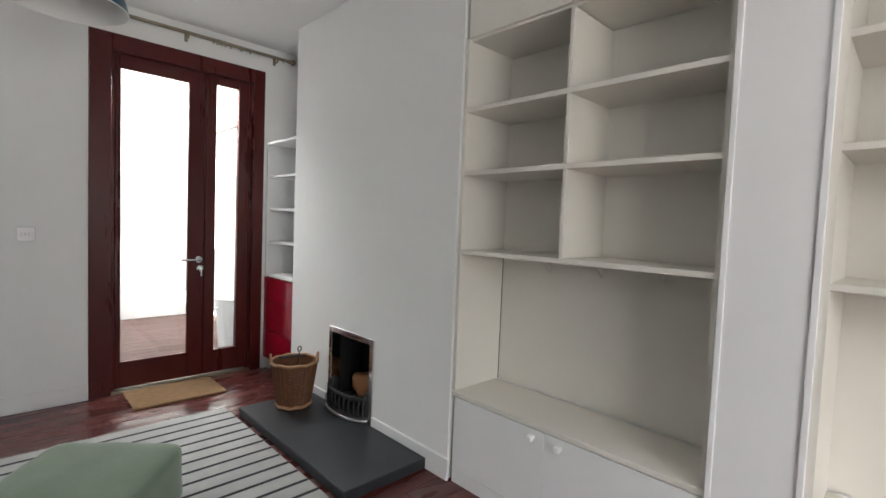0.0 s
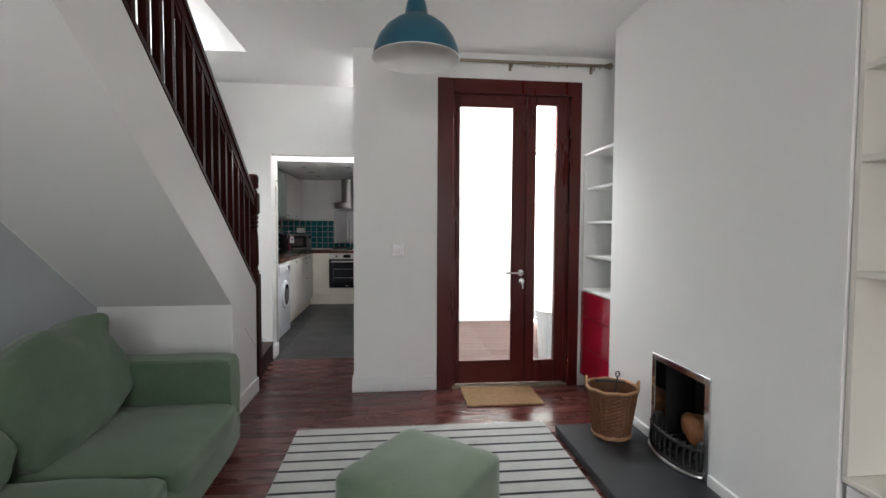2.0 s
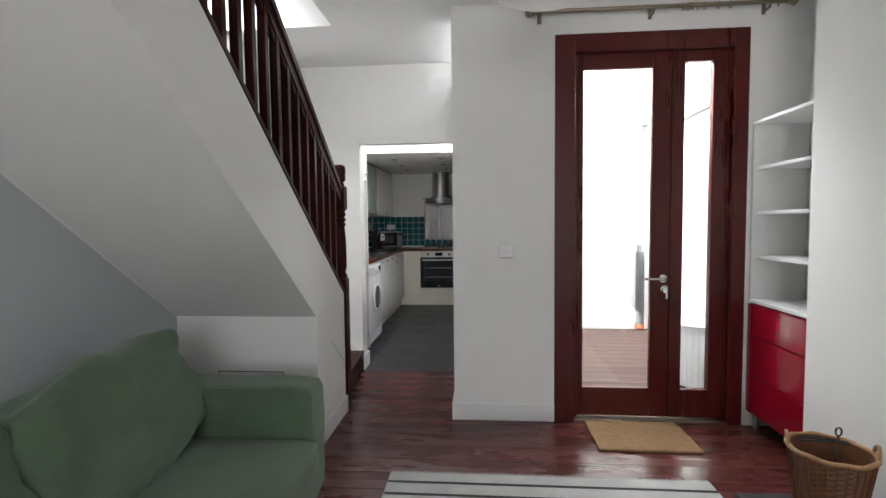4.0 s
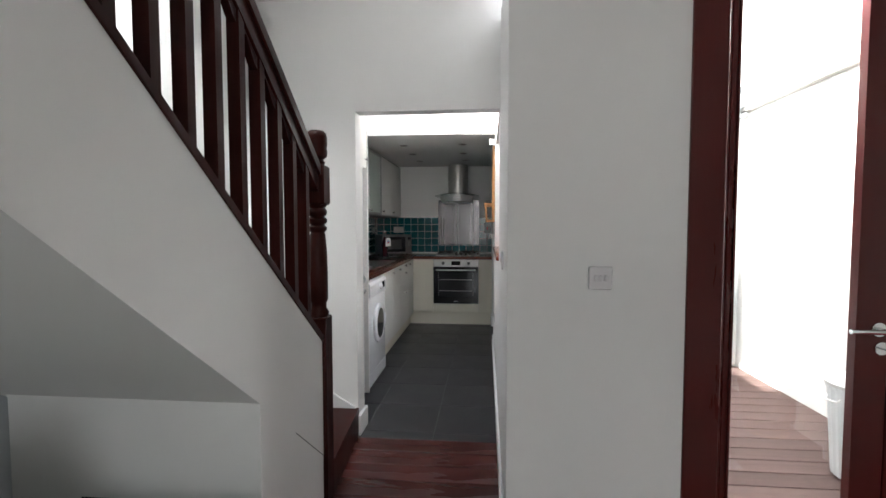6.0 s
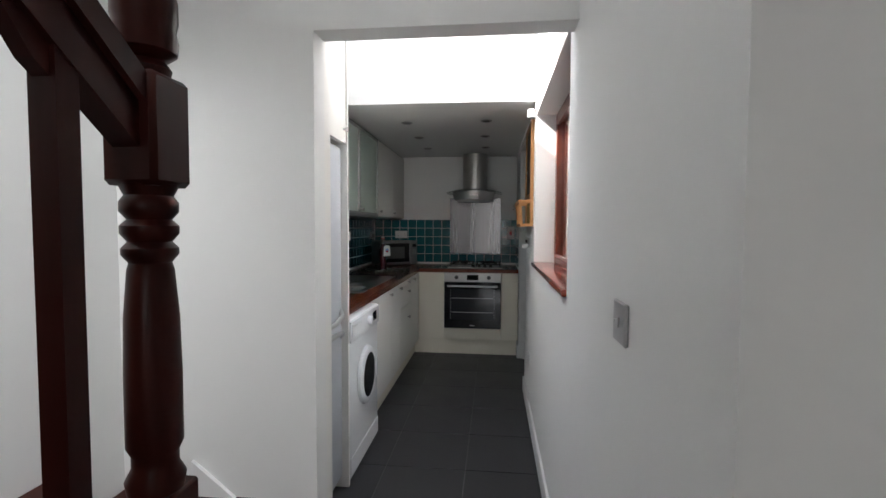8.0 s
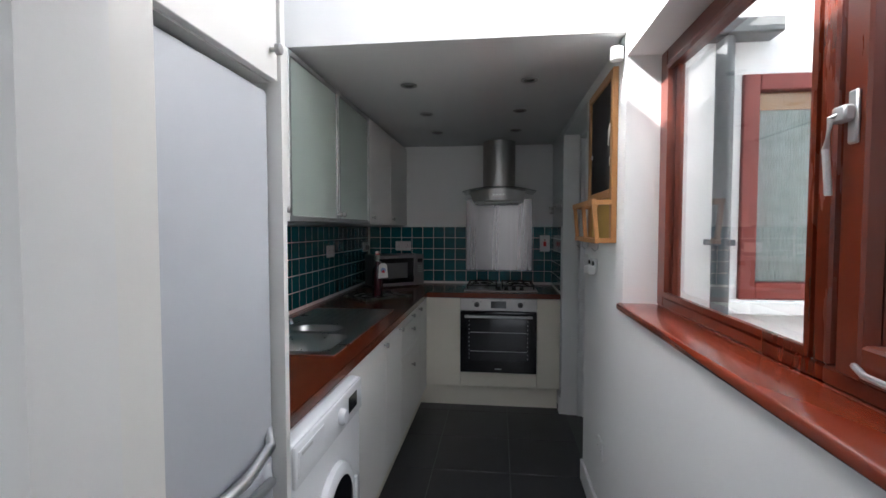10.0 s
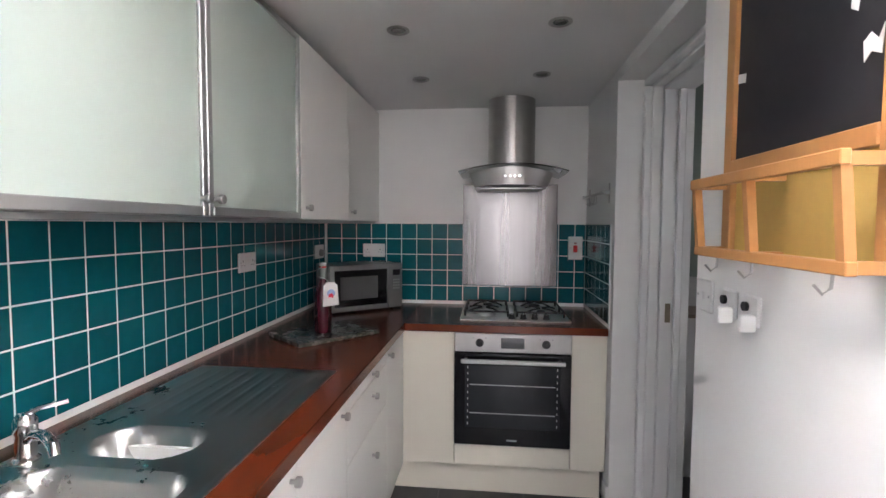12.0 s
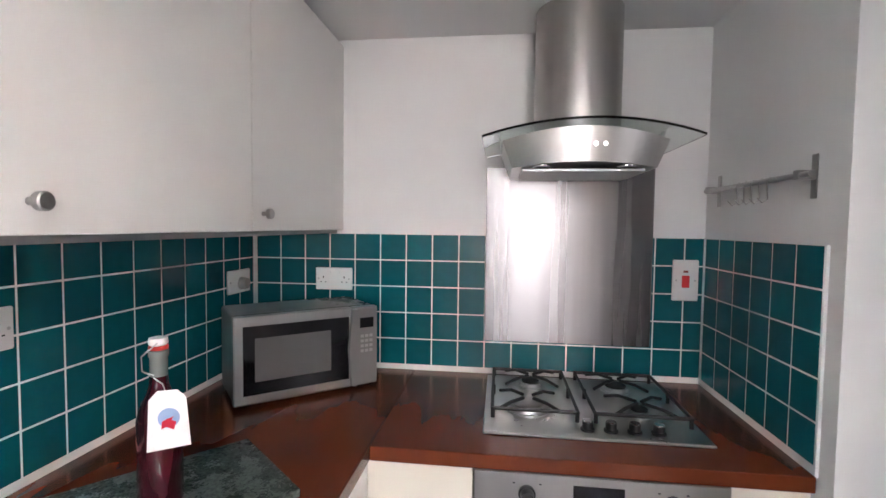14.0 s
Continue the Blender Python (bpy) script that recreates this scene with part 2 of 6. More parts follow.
WICKER = material("brown_wicker", (0.14, 0.055, 0.022), rough=0.6, vary=0.45, scale=30, bump=0.3, bump_scale=120)
WICKER_PALE = material("pale_wicker_band", (0.33, 0.18, 0.085), rough=0.6, vary=0.3, scale=30, bump=0.3, bump_scale=120)
RUG = material("rug_pale_grey", (0.42, 0.42, 0.41), rough=0.95, vary=0.15, scale=8, bump=0.8, bump_scale=220)
RUG_D = material("rug_charcoal", (0.030, 0.030, 0.034), rough=0.95, vary=0.3, scale=10, bump=0.8, bump_scale=220)
BRASSY = material("aged_steel_rod", (0.30, 0.26, 0.20), rough=0.35, metal=1.0, vary=0.15, scale=12)
PINE = material("pine_frame", (0.46, 0.22, 0.075), rough=0.45, vary=0.2, scale=6, stretch=(1, 1, 0.2))
OCHRE = material("ochre_card", (0.50, 0.33, 0.09), rough=0.8, vary=0.12, scale=6)
CHALK = material("blackboard", (0.016, 0.015, 0.018), rough=0.55, vary=0.25, scale=5)
FROST = glass("frosted_green_glass", (0.80, 0.90, 0.83), rough=0.36, clear=0.62)
CLEAR = glass("clear_glass", (0.97, 1.0, 0.98))
RENDERW = material("white_masonry_paint", (0.80, 0.80, 0.79), rough=0.85, vary=0.04, scale=2, bump=0.3, bump_scale=50)
DECK = material("brown_decking", (0.125, 0.084, 0.076), rough=0.8, spec=0.15, vary=0.25, scale=4, stretch=(0.15, 1, 1), island=0.15)
COPING = material("stone_coping", (0.30, 0.29, 0.27), rough=0.9, vary=0.3, scale=9, bump=0.5)
GREYPIPE = material("dark_grey_pipe", (0.07, 0.075, 0.08), rough=0.4, vary=0.1)

# ---------------------------------------------------------------- large structure
XW, XR, YS, H = -1.88, 1.99, -2.8, 2.73          # living room: left wall, right wall, rear wall, ceiling
XP, YD, YK, YB = -0.232, 3.41, 4.455, 8.420       # passage wall, garden-door wall, kitchen wall, kitchen end wall
XK, HK, YBULK = -1.953, 2.19, 6.0               # kitchen left wall, low ceiling, bulkhead


def struct(name, bm, mat, label, category="wall"):
    return solid(name, bm, mat, label, category, "structure")


floor = struct("floor", boxes((XW - 0.2, XR + 0.2, YS - 0.2, YD + 0.25, -0.20, -0.022), (XW - 0.2, 0.02, YD + 0.25, YK - 0.035, -0.20, -0.022)), BLACK, "dark red stained floorboards with worn gloss", "floor")
kitchen_floor = struct("kitchen_floor", boxes((XK - 0.2, 0.02, YK - 0.035, 6.4, -0.20, -0.004), (XK - 0.2, 1.9, 6.4, YB + 0.2, -0.20, -0.004)), GROUT_D, "charcoal square floor tiles with grey joints", "floor")
struct("wall_west", boxes((XW - 0.2, XW, YS - 0.2, YK, -0.2, 5.3)), WALL, "white painted plaster wall beside the stairs")
struct("wall_east", boxes((XR, XR + 0.2, YS - 0.2, YD, -0.2, H)), WALL, "white painted plaster wall behind the alcoves")
struct("wall_south", boxes((XW, -0.95, YS - 0.2, YS, -0.2, 5.3), (0.85, XR, YS - 0.2, YS, -0.2, 5.3), (-0.95, 0.85, YS - 0.2, YS, -0.2, 0.75), (-0.95, 0.85, YS - 0.2, YS, 2.35, 5.3)), WALL,
       "white painted front wall with a window opening")
struct("wall_north", boxes((XP, 0.436, YD, YD + 0.25, -0.2, 5.3), (1.624, XR + 0.35, YD, YD + 0.25, -0.2, 5.3), (0.436, 1.624, YD, YD + 0.25, 2.52, 5.3)), WALL,
       "white painted wall round the garden door")
struct("wall_passage", boxes((XP, XP + 0.25, YD + 0.25, 4.62, -0.2, 2.56), (XP, XP + 0.25, 4.62, 5.995, -0.2, 1.112), (XP, XP + 0.25, 4.62, 5.995, 2.095, 2.56),
                             (XP, XP + 0.25, 5.995, 6.80, -0.2, 2.56), (XP, XP + 0.25, 6.80, 7.73, 2.137, 2.56), (XP, XP + 0.33, 7.73, YB, -0.2, 2.56)), WALL,
       "white painted kitchen wall with a long window")
struct("wall_kitchen", boxes((XK - 0.2, -1.126, YK, YK + 0.10, -0.2, 5.3), (-1.126, XP, YK, YK + 0.10, 2.042, 5.3)), WALL, "white painted wall with a square kitchen opening")
wall_tiled = struct("wall_kitchen_left", boxes((XK - 0.2, XK, YK + 0.10, YB + 0.2, -0.2, 3.2)), WALL, "white kitchen wall with teal tiled splashback")
wall_end = struct("wall_kitchen_end", boxes((XK, 1.9, YB, YB + 0.2, -0.2, 3.2)), WALL, "white kitchen end wall with teal tiled splashback")
struct("ceiling", boxes((-1.09, XR, YS, YD, H, H + 0.12), (XW, -1.09, YS, 0.83, H, H + 0.12), (XW, -1.09, 3.61, YK, H, H + 0.12), (-1.09, XP, YD, YK, H, H + 0.12)), CEIL,
       "white painted plaster ceiling", "ceiling")
struct("stairwell_wall", boxes((-1.09, -1.03, 0.83, 3.61, H + 0.12, 5.3), (XW, -1.03, 3.61, 3.67, H + 0.12, 5.3), (XW, -1.03, 0.77, 0.83, H + 0.12, 5.3)), WALL, "white upper walls of the stairwell")
# out of view; the roof opening is added to let light down the stairs
struct("stairwell_ceiling", boxes((XW, -1.03, 0.77, 2.3, 5.3, 5.4), (XW, -1.03, 3.42, 3.67, 5.3, 5.4), (XW, -1.62, 2.3, 3.42, 5.3, 5.4)), CEIL, "unseen white ceiling over the stairwell with an added light opening", "ceiling")
def z_roof(x):
    return 3.15 - 0.272 * (x - XK)


def roof_slab(bm, x0, x1, y0, y1):
    prism(bm, [(x0, z_roof(x0)), (x1, z_roof(x1)), (x1, z_roof(x1) + 0.12), (x0, z_roof(x0) + 0.12)], "y", y0, y1)


struct("kitchen_ceiling", boxes((XK, XP, YBULK, YB, HK, HK + 0.1)), CEIL, "white low kitchen ceiling", "ceiling")
struct("kitchen_bulkhead", P([(XK, HK + 0.1), (XP, HK + 0.1), (XP, z_roof(XP)), (XK, z_roof(XK))], "y", YBULK, YBULK + 0.1), CEIL, "white bulkhead above the low kitchen ceiling", "bulkhead")
bm = bmesh.new()
for x0, x1, y0, y1 in ((XK - 0.2, -1.62, YK + 0.10, YBULK + 0.1), (-0.45, XP + 0.25, YK + 0.10, YBULK + 0.1), (-1.62, -0.45, YK + 0.10, 4.70), (-1.62, -0.45, 5.90, YBULK + 0.1)):
    roof_slab(bm, x0, x1, y0, y1)
struct("kitchen_roof", bm, CEIL, "white sloping ceiling round the kitchen rooflight", "ceiling")
# chimney breast with its fire opening, and the shower room behind the kitchen door
struct("chimney_breast", boxes((1.638, XR, 1.10, 1.757, 0, H), (1.638, XR, 2.272, 2.849, 0, H), (1.638, XR, 1.757, 2.272, 0.588, H), (1.93, XR, 1.757, 2.272, 0, 0.588)), WALL,
       "white plastered chimney breast", "chimney breast")
struct("bathroom_wall", boxes((XP + 0.25, 0.335, 6.50, 6.62, -0.02, 2.4), (0.92, 1.6, 6.50, 6.62, -0.02, 2.4), (0.335, 0.92, 6.50, 6.62, -0.02, 1.12), (0.335, 0.92, 6.50, 6.62, 2.10, 2.4), (1.5, 1.6, 6.62, YB, -0.02, 2.4)), WALL, "plain white shower room walls")
struct("bathroom_ceiling", boxes((XP + 0.25, 1.6, 6.52, YB, 2.4, 2.5)), CEIL, "plain white shower room ceiling", "ceiling")

# thin blue-grey sheet over the white west wall, below the stair slope
struct("wall_under_stairs", P([(2.954, 0.0), (2.954, 0.78), (0.50, 2.646), (0.40, H - 0.002), (YS, H - 0.002), (YS, 0.0)], "x", XW, XW + 0.004), GREYWALL, "pale blue-grey wall under the stairs")

# baseboards
struct("baseboard", boxes((XP - 0.014, 0.434, YD - 0.016, YD, 0, 0.115), bevel=0.003), TRIM, "white painted skirting board", "skirting board")
struct("baseboard", boxes((XP - 0.014, XP, YD, 6.80, 0, 0.115), bevel=0.003), TRIM, "white painted skirting board along the passage", "skirting board")
struct("baseboard", boxes((1.622, 1.638, 1.084, 1.25, 0, 0.115), (1.622, 1.638, 2.525, 2.862, 0, 0.115), (1.622, 1.638, 1.25, 1.75, 0.058, 0.115), (1.622, 1.638, 2.28, 2.525, 0.058, 0.115), bevel=0.003), TRIM,
       "white painted skirting board round the hearth", "skirting board")
struct("baseboard", boxes((-1.18, -1.104, YK - 0.016, YK, 0, 0.13), (-1.126, -1.104, YK, 4.622, 0, 0.13), bevel=0.003), TRIM, "white painted skirting block at the opening", "skirting board")
struct("baseboard", boxes((-1.013, -0.997, 2.94, 3.51, 0, 0.115), bevel=0.003), TRIM, "white painted skirting board at the stair wall", "skirting board")
struct("baseboard", boxes((XP - 0.016, XP, 7.73, 7.80, 0, 0.13), bevel=0.003), TRIM, "short white painted skirting block", "skirting board")

# ---------------------------------------------------------------- staircase
SL = 0.775


def z_top(y):
    return 0.828 + (3.53 - y) * SL


def z_soffit(y):
    return 0.788 + (2.955 - y) * 0.769


stairs = thing("staircase", "enclosed staircase with dark red wooden treads and white sides", "staircase", -1.4, 3.0, 0)
part("string_wall", P([(2.955, 0), (3.51, 0), (3.51, z_top(3.51)), (0.83, z_top(0.83)), (0.83, z_soffit(0.83)), (2.955, z_soffit(2.955))], "x", -1.088, -1.013), WALL, stairs, "white plastered stair side")
part("soffit", P([(2.955, z_soffit(2.955)), (0.47, z_soffit(0.47)), (0.47, 2.752), (2.955, 0.84)], "x", XW, -1.088), WALL, stairs, "white plastered underside")
part("cupboard_front", B(XW, -1.088, 2.955, 2.985, 0, 0.80), WALL, stairs, "white panel under the stairs")
part("access_hatch", boxes((-1.622, -1.228, 2.951, 2.955, 0.15, 0.452), bevel=0.001), WALL, stairs, "white flush hatch")
part("side_groove", P([(3.222, 0.572), (3.222, 0.576), (3.509, 0.346), (3.509, 0.0), (3.505, 0.0), (3.505, 0.346)], "x", -1.0135, -1.0125), BLACK, stairs, "thin groove of a hidden cupboard door")
part("hatch_gap", boxes((-1.627, -1.223, 2.9535, 2.9548, 0.452, 0.457), (-1.627, -1.622, 2.9535, 2.9548, 0.15, 0.452), (-1.228, -1.223, 2.9535, 2.9548, 0.15, 0.452)), BLACK, stairs, "dark gap round the hatch")
part("capping", P([(3.51, z_top(3.51)), (3.51, z_top(3.51) + 0.028), (0.83, z_top(0.83) + 0.028), (0.83, z_top(0.83))], "x", -1.094, -1.006), DARKWOOD, stairs, "dark stained capping rail")
# three winders, then the straight flight
wind = [([(-1.05, 3.62), (-1.12, YK), (-1.36, YK)], 0.175), ([(-1.05, 3.62), (-1.36, YK), (XW, YK), (XW, 4.15)], 0.37), ([(-1.05, 3.62), (XW, 4.15), (XW, 3.58), (-1.088, 3.58)], 0.57)]
for pts, zt in wind:
    part("winder_tread", P(pts, "z", 0.001, zt), DARKWOOD, stairs)
for k in range(11):
    y1, zt = 3.58 - 0.2527 * k, 0.76 + 0.19 * k
    part("tread", B(XW, -1.088, y1 - 0.2527, y1 + 0.02, zt - 0.035, zt, bevel=0.006), DARKWOOD, stairs)
    part("riser", B(XW, -1.088, y1 - 0.02, y1, zt - 0.19, zt - 0.035), DARKWOOD, stairs)
part("wall_string", P([(-1.136, 0.131), (-1.136, 0.178), (-1.36, 0.312), (-1.60, 0.50), (-1.60, 0.37), (-1.36, 0.176)], "y", YK - 0.014, YK), TRIM, stairs, "white skirting above the winder")

rail = thing("banister", "dark red stained wooden banister with turned newel post", "banister", -1.042, 3.555, 0)
NX, NY = -1.042, 3.555
bm = bmesh.new()
box(bm, NX - 0.045, NX + 0.045, NY - 0.045, NY + 0.045, 0.0, 0.945, bevel=0.005)
part("newel_post", bm, DARKWOOD, rail, smooth=True)
part("newel_block", B(NX - 0.044, NX + 0.044, NY - 0.044, NY + 0.044, 1.43, 1.60, bevel=0.008), DARKWOOD, rail, smooth=True)
part("newel_turning", L([(0.040, 0.938), (0.044, 0.964), (0.034, 0.984), (0.034, 1.005), (0.041, 1.020), (0.041, 1.132), (0.039, 1.224), (0.033, 1.300), (0.03, 1.311), (0.04, 1.324), (0.04, 1.334), (0.031, 1.344),
                         (0.041, 1.357), (0.041, 1.369), (0.031, 1.379), (0.041, 1.391), (0.041, 1.406), (0.034, 1.416), (0.042, 1.433)], (NX, NY, 0)), DARKWOOD, rail, "turned shaft with rings", smooth=True)
part("newel_cap", L([(0.03, 1.591), (0.036, 1.612), (0.028, 1.624), (0.044, 1.637), (0.046, 1.657), (0.043, 1.673), (0.046, 1.688), (0.046, 1.719), (0.042, 1.736), (0.03, 1.746), (0.0, 1.748)], (NX, NY, 0)), DARKWOOD, rail,
     "round turned cap", smooth=True)
bm = bmesh.new()
prism(bm, [(3.52, 1.478), (3.52, 1.555), (0.83, 1.555 + 2.69 * SL), (0.83, 1.478 + 2.69 * SL)], "x", NX - 0.022, NX + 0.022)
prism(bm, [(3.52, 1.545), (3.52, 1.588), (0.83, 1.588 + 2.69 * SL), (0.83, 1.545 + 2.69 * SL)], "x", NX - 0.034, NX + 0.034)
part("handrail", bm, DARKWOOD, rail, "moulded dark handrail")
for k in range(21):
    yb = 3.402 - 0.1215 * k
    if yb < 0.9:
        break
    part("baluster", P([(yb - 0.019, z_top(yb - 0.019) + 0.02), (yb + 0.013, z_top(yb + 0.013) + 0.02), (yb + 0.013, z_top(yb) + 0.635), (yb - 0.019, z_top(yb) + 0.66)], "x", NX - 0.019, NX + 0.019), DARKWOOD, rail)
    if k:
        ya, yc = yb + 0.0135, yb + 0.1215 - 0.0195
        part("rail_spacer", P([(ya, z_top(ya) + 0.645), (yc, z_top(yc) + 0.645), (yc, z_top(yc) + 0.605), (yc - 0.02, z_top(yc) + 0.62), (ya + 0.02, z_top(ya) + 0.62), (ya, z_top(ya) + 0.605)], "x", NX - 0.012, NX + 0.012), DARKWOOD, rail)

# ---------------------------------------------------------------- garden door and windows
door = tagged(thing("door_1", "dark mahogany glazed garden door with sidelight", "door", 1.027, YD, 0), kind="structure")
bm = boxes((0.434, 0.563, YD - 0.012, YD + 0.10, 0, 2.523), (1.537, 1.626, YD - 0.012, YD + 0.10, 0, 2.523), (0.563, 1.537, YD - 0.012, YD + 0.10, 2.41, 2.523), bevel=0.004)
part("door_frame", bm, MAHOG, door, "deep dark red frame")
bm = boxes((0.563, 0.589, YD + 0.03, YD + 0.08, 0.0, 2.41), (1.512, 1.537, YD + 0.03, YD + 0.08, 0.0, 2.41), bevel=0.004)
part("door_stop", bm, MAHOG, door)
bm = boxes((0.589, 0.614, YD + 0.035, YD + 0.085, 0.03, 2.41), (1.063, 1.175, YD + 0.035, YD + 0.085, 0.03, 2.41), (0.614, 1.063, YD + 0.035, YD + 0.085, 0.03, 0.215), (0.614, 1.063, YD + 0.035, YD + 0.085, 2.315, 2.41), bevel=0.004)
part("rebate", boxes((0.552, 0.603, YD + 0.0855, YD + 0.099, 0.0, 2.42), (1.155, 1.20, YD + 0.0855, YD + 0.099, 0.03, 2.42), (1.50, 1.548, YD + 0.0855, YD + 0.099, 0.0, 2.42)), MAHOG, door)
leaf = part("door_leaf", bm, MAHOG, door, "single glazed leaf")
part("bead", boxes((0.614, 0.622, YD + 0.03, YD + 0.05, 0.215, 2.315), (1.056, 1.063, YD + 0.03, YD + 0.05, 0.215, 2.315), (0.622, 1.056, YD + 0.03, YD + 0.05, 0.215, 0.223), (0.622, 1.056, YD + 0.03, YD + 0.05, 2.307, 2.315)), MAHOG, leaf)
bm = boxes((1.178, 1.257, YD + 0.03, YD + 0.085, 0.03, 2.41), (1.430, 1.512, YD + 0.03, YD + 0.085, 0.03, 2.41), (1.257, 1.430, YD + 0.03, YD + 0.085, 0.03, 0.215), (1.257, 1.430, YD + 0.03, YD + 0.085, 2.338, 2.41), bevel=0.004)
side = part("sidelight", bm, MAHOG, door, "narrow glazed side panel")
for nm, x0, x1, z1, own in (("pane", 0.614, 1.063, 2.315, leaf), ("pane", 1.257, 1.430, 2.338, side)):
    pane = part(nm, B(x0, x1, YD + 0.056, YD + 0.062, 0.215, z1), CLEAR, own)
    pane.visible_shadow = False
part("threshold", B(0.563, 1.537, YD - 0.01, YD + 0.12, 0.0, 0.02, bevel=0.003), BRASSY, door, "metal threshold strip")
bm = bmesh.new()
cyl(bm, (1.135, YD + 0.036, 0.955), (1.135, YD + 0.026, 0.955), 0.026, seg=24)
tube(bm, [(1.135, YD + 0.03, 0.955), (1.135, YD - 0.015, 0.955), (1.119, YD - 0.022, 0.955), (1.0, YD - 0.024, 0.957)], 0.009, 10)
part("door_handle", bm, CHROME, leaf, "brushed steel lever handle", smooth=True)
bm = bmesh.new()
cyl(bm, (1.145, YD + 0.036, 0.885), (1.145, YD + 0.024, 0.885), 0.024, seg=24)
tube(bm, [(1.145, YD + 0.026, 0.885), (1.145, YD - 0.01, 0.885)], 0.004, 8)
box(bm, 1.138, 1.152, YD - 0.014, YD - 0.011, 0.825, 0.885, bevel=0.001)
part("lock_and_key", bm, CHROME, leaf, "round lock with a hanging key", smooth=True)

win = tagged(thing("window_1", "varnished red-brown casement window over a deep sill", "window", -0.08, 5.3, 1.1), kind="structure")
WX0, WX1 = -0.105, -0.035
bm = boxes((WX0, WX1, 5.93, 5.995, 1.139, 2.095), (WX0, WX1, 4.62, 4.68, 1.139, 2.095), (WX0, WX1, 4.68, 5.93, 2.035, 2.095), (WX0, WX1, 4.68, 5.93, 1.139, 1.175), (WX0, WX1, 5.046, 5.09, 1.175, 2.035), (-0.066, WX1, 5.0, 5.046, 1.175, 2.035), bevel=0.005)
part("window_frame", bm, FRAMEWOOD, win)
sash = part("window_sash", boxes((-0.125, -0.065, 4.68, 4.735, 1.178, 2.03), (-0.125, -0.065, 4.94, 4.998, 1.178, 2.03), (-0.125, -0.065, 4.735, 4.94, 1.178, 1.24), (-0.125, -0.065, 4.735, 4.94, 1.94, 2.0), bevel=0.005), FRAMEWOOD, win,
            "opening casement beside the mullion")
bm = boxes((-0.108, -0.092, 5.91, 5.928, 1.178, 2.032), (-0.108, -0.092, 5.093, 5.111, 1.178, 2.032), (-0.108, -0.092, 5.111, 5.91, 1.178, 1.196), (-0.108, -0.092, 5.111, 5.91, 2.014, 2.032))
part("glazing_bead", bm, FRAMEWOOD, win)
for y0, y1, xx, own in ((5.09, 5.93, -0.07, win), (4.735, 4.94, -0.09, sash)):
    pane = part("pane", B(xx - 0.003, xx + 0.003, y0, y1, 1.175, 2.035), CLEAR, own)
    pane.visible_shadow = False
bm = bmesh.new()
box(bm, -0.252, -0.105, 4.62, 6.02, 1.11, 1.139, bevel=0.010, seg=3)
part("window_sill", bm, SILLWOOD, win, "glossy red-brown window board", smooth=True)
part("outer_sill", B(-0.106, 0.05, 4.625, 5.99, 1.111, 1.1385, bevel=0.003), FRAMEWOOD, win)
bm = bmesh.new()
box(bm, -0.132, -0.124, 4.955, 4.977, 1.575, 1.665, bevel=0.003)
box(bm, -0.150, -0.131, 4.956, 4.990, 1.612, 1.64, bevel=0.004)
tube(bm, [(-0.140, 4.97, 1.628), (-0.152, 4.985, 1.622), (-0.154, 4.992, 1.57), (-0.150, 4.988, 1.49)], 0.006, 8)
part("window_handle", bm, ALU, sash, "grey metal casement latch", smooth=True)
bm = bmesh.new()
tube(bm, [(-0.132, 4.94, 1.205), (-0.145, 4.90, 1.20), (-0.14, 4.82, 1.195), (-0.14, 4.72, 1.195)], 0.006, 8)
part("stay", bm, ALU, sash, "metal casement stay", smooth=True)

front = tagged(thing("window_2", "plain white framed front window", "window", -0.05, YS, 0.75), kind="structure")
part("window_frame", boxes((-0.95, -0.89, YS - 0.14, YS - 0.08, 0.75, 2.35), (0.79, 0.85, YS - 0.14, YS - 0.08, 0.75, 2.35), (-0.89, 0.79, YS - 0.14, YS - 0.08, 0.75, 0.81), (-0.89, 0.79, YS - 0.14, YS - 0.08, 2.29, 2.35),
                           (-0.08, -0.02, YS - 0.14, YS - 0.08, 0.81, 2.29), bevel=0.004), TRIM, front)

# shower-room door lining
door2 = tagged(thing("door_2", "white moulded door frame of a dim shower room", "door", XP, 7.3, 0), kind="structure")
for pts in ((XP + 0.12, XP + 0.33, 7.700, 7.728), (XP + 0.15, XP + 0.33, 7.684, 7.700), (XP + 0.195, XP + 0.33, 7.664, 7.684)):
    part("door_lining", B(*pts, 0, 2.10, bevel=0.004), TRIM, door2, "stepped white moulding")
for pts in ((XP + 0.12, XP + 0.33, 2.108, 2.135), (XP + 0.15, XP + 0.33, 2.092, 2.108), (XP + 0.195, XP + 0.33, 2.072, 2.092)):
    part("door_head", B(pts[0], pts[1], 6.802, 7.728, pts[2], pts[3], bevel=0.004), TRIM, door2, "stepped white moulding")
part("door_stop", B(XP + 0.255, XP + 0.285, 7.640, 7.664, 0, 2.07, bevel=0.003), TRIM, door2)
part("door_lining", B(XP + 0.12, XP + 0.33, 6.802, 6.83, 0, 2.07, bevel=0.004), TRIM, door2)
part("keeper", B(XP + 0.222, XP + 0.246, 7.6605, 7.665, 0.985, 1.075, bevel=0.001), BRASSY, door2, "brass latch keeper")

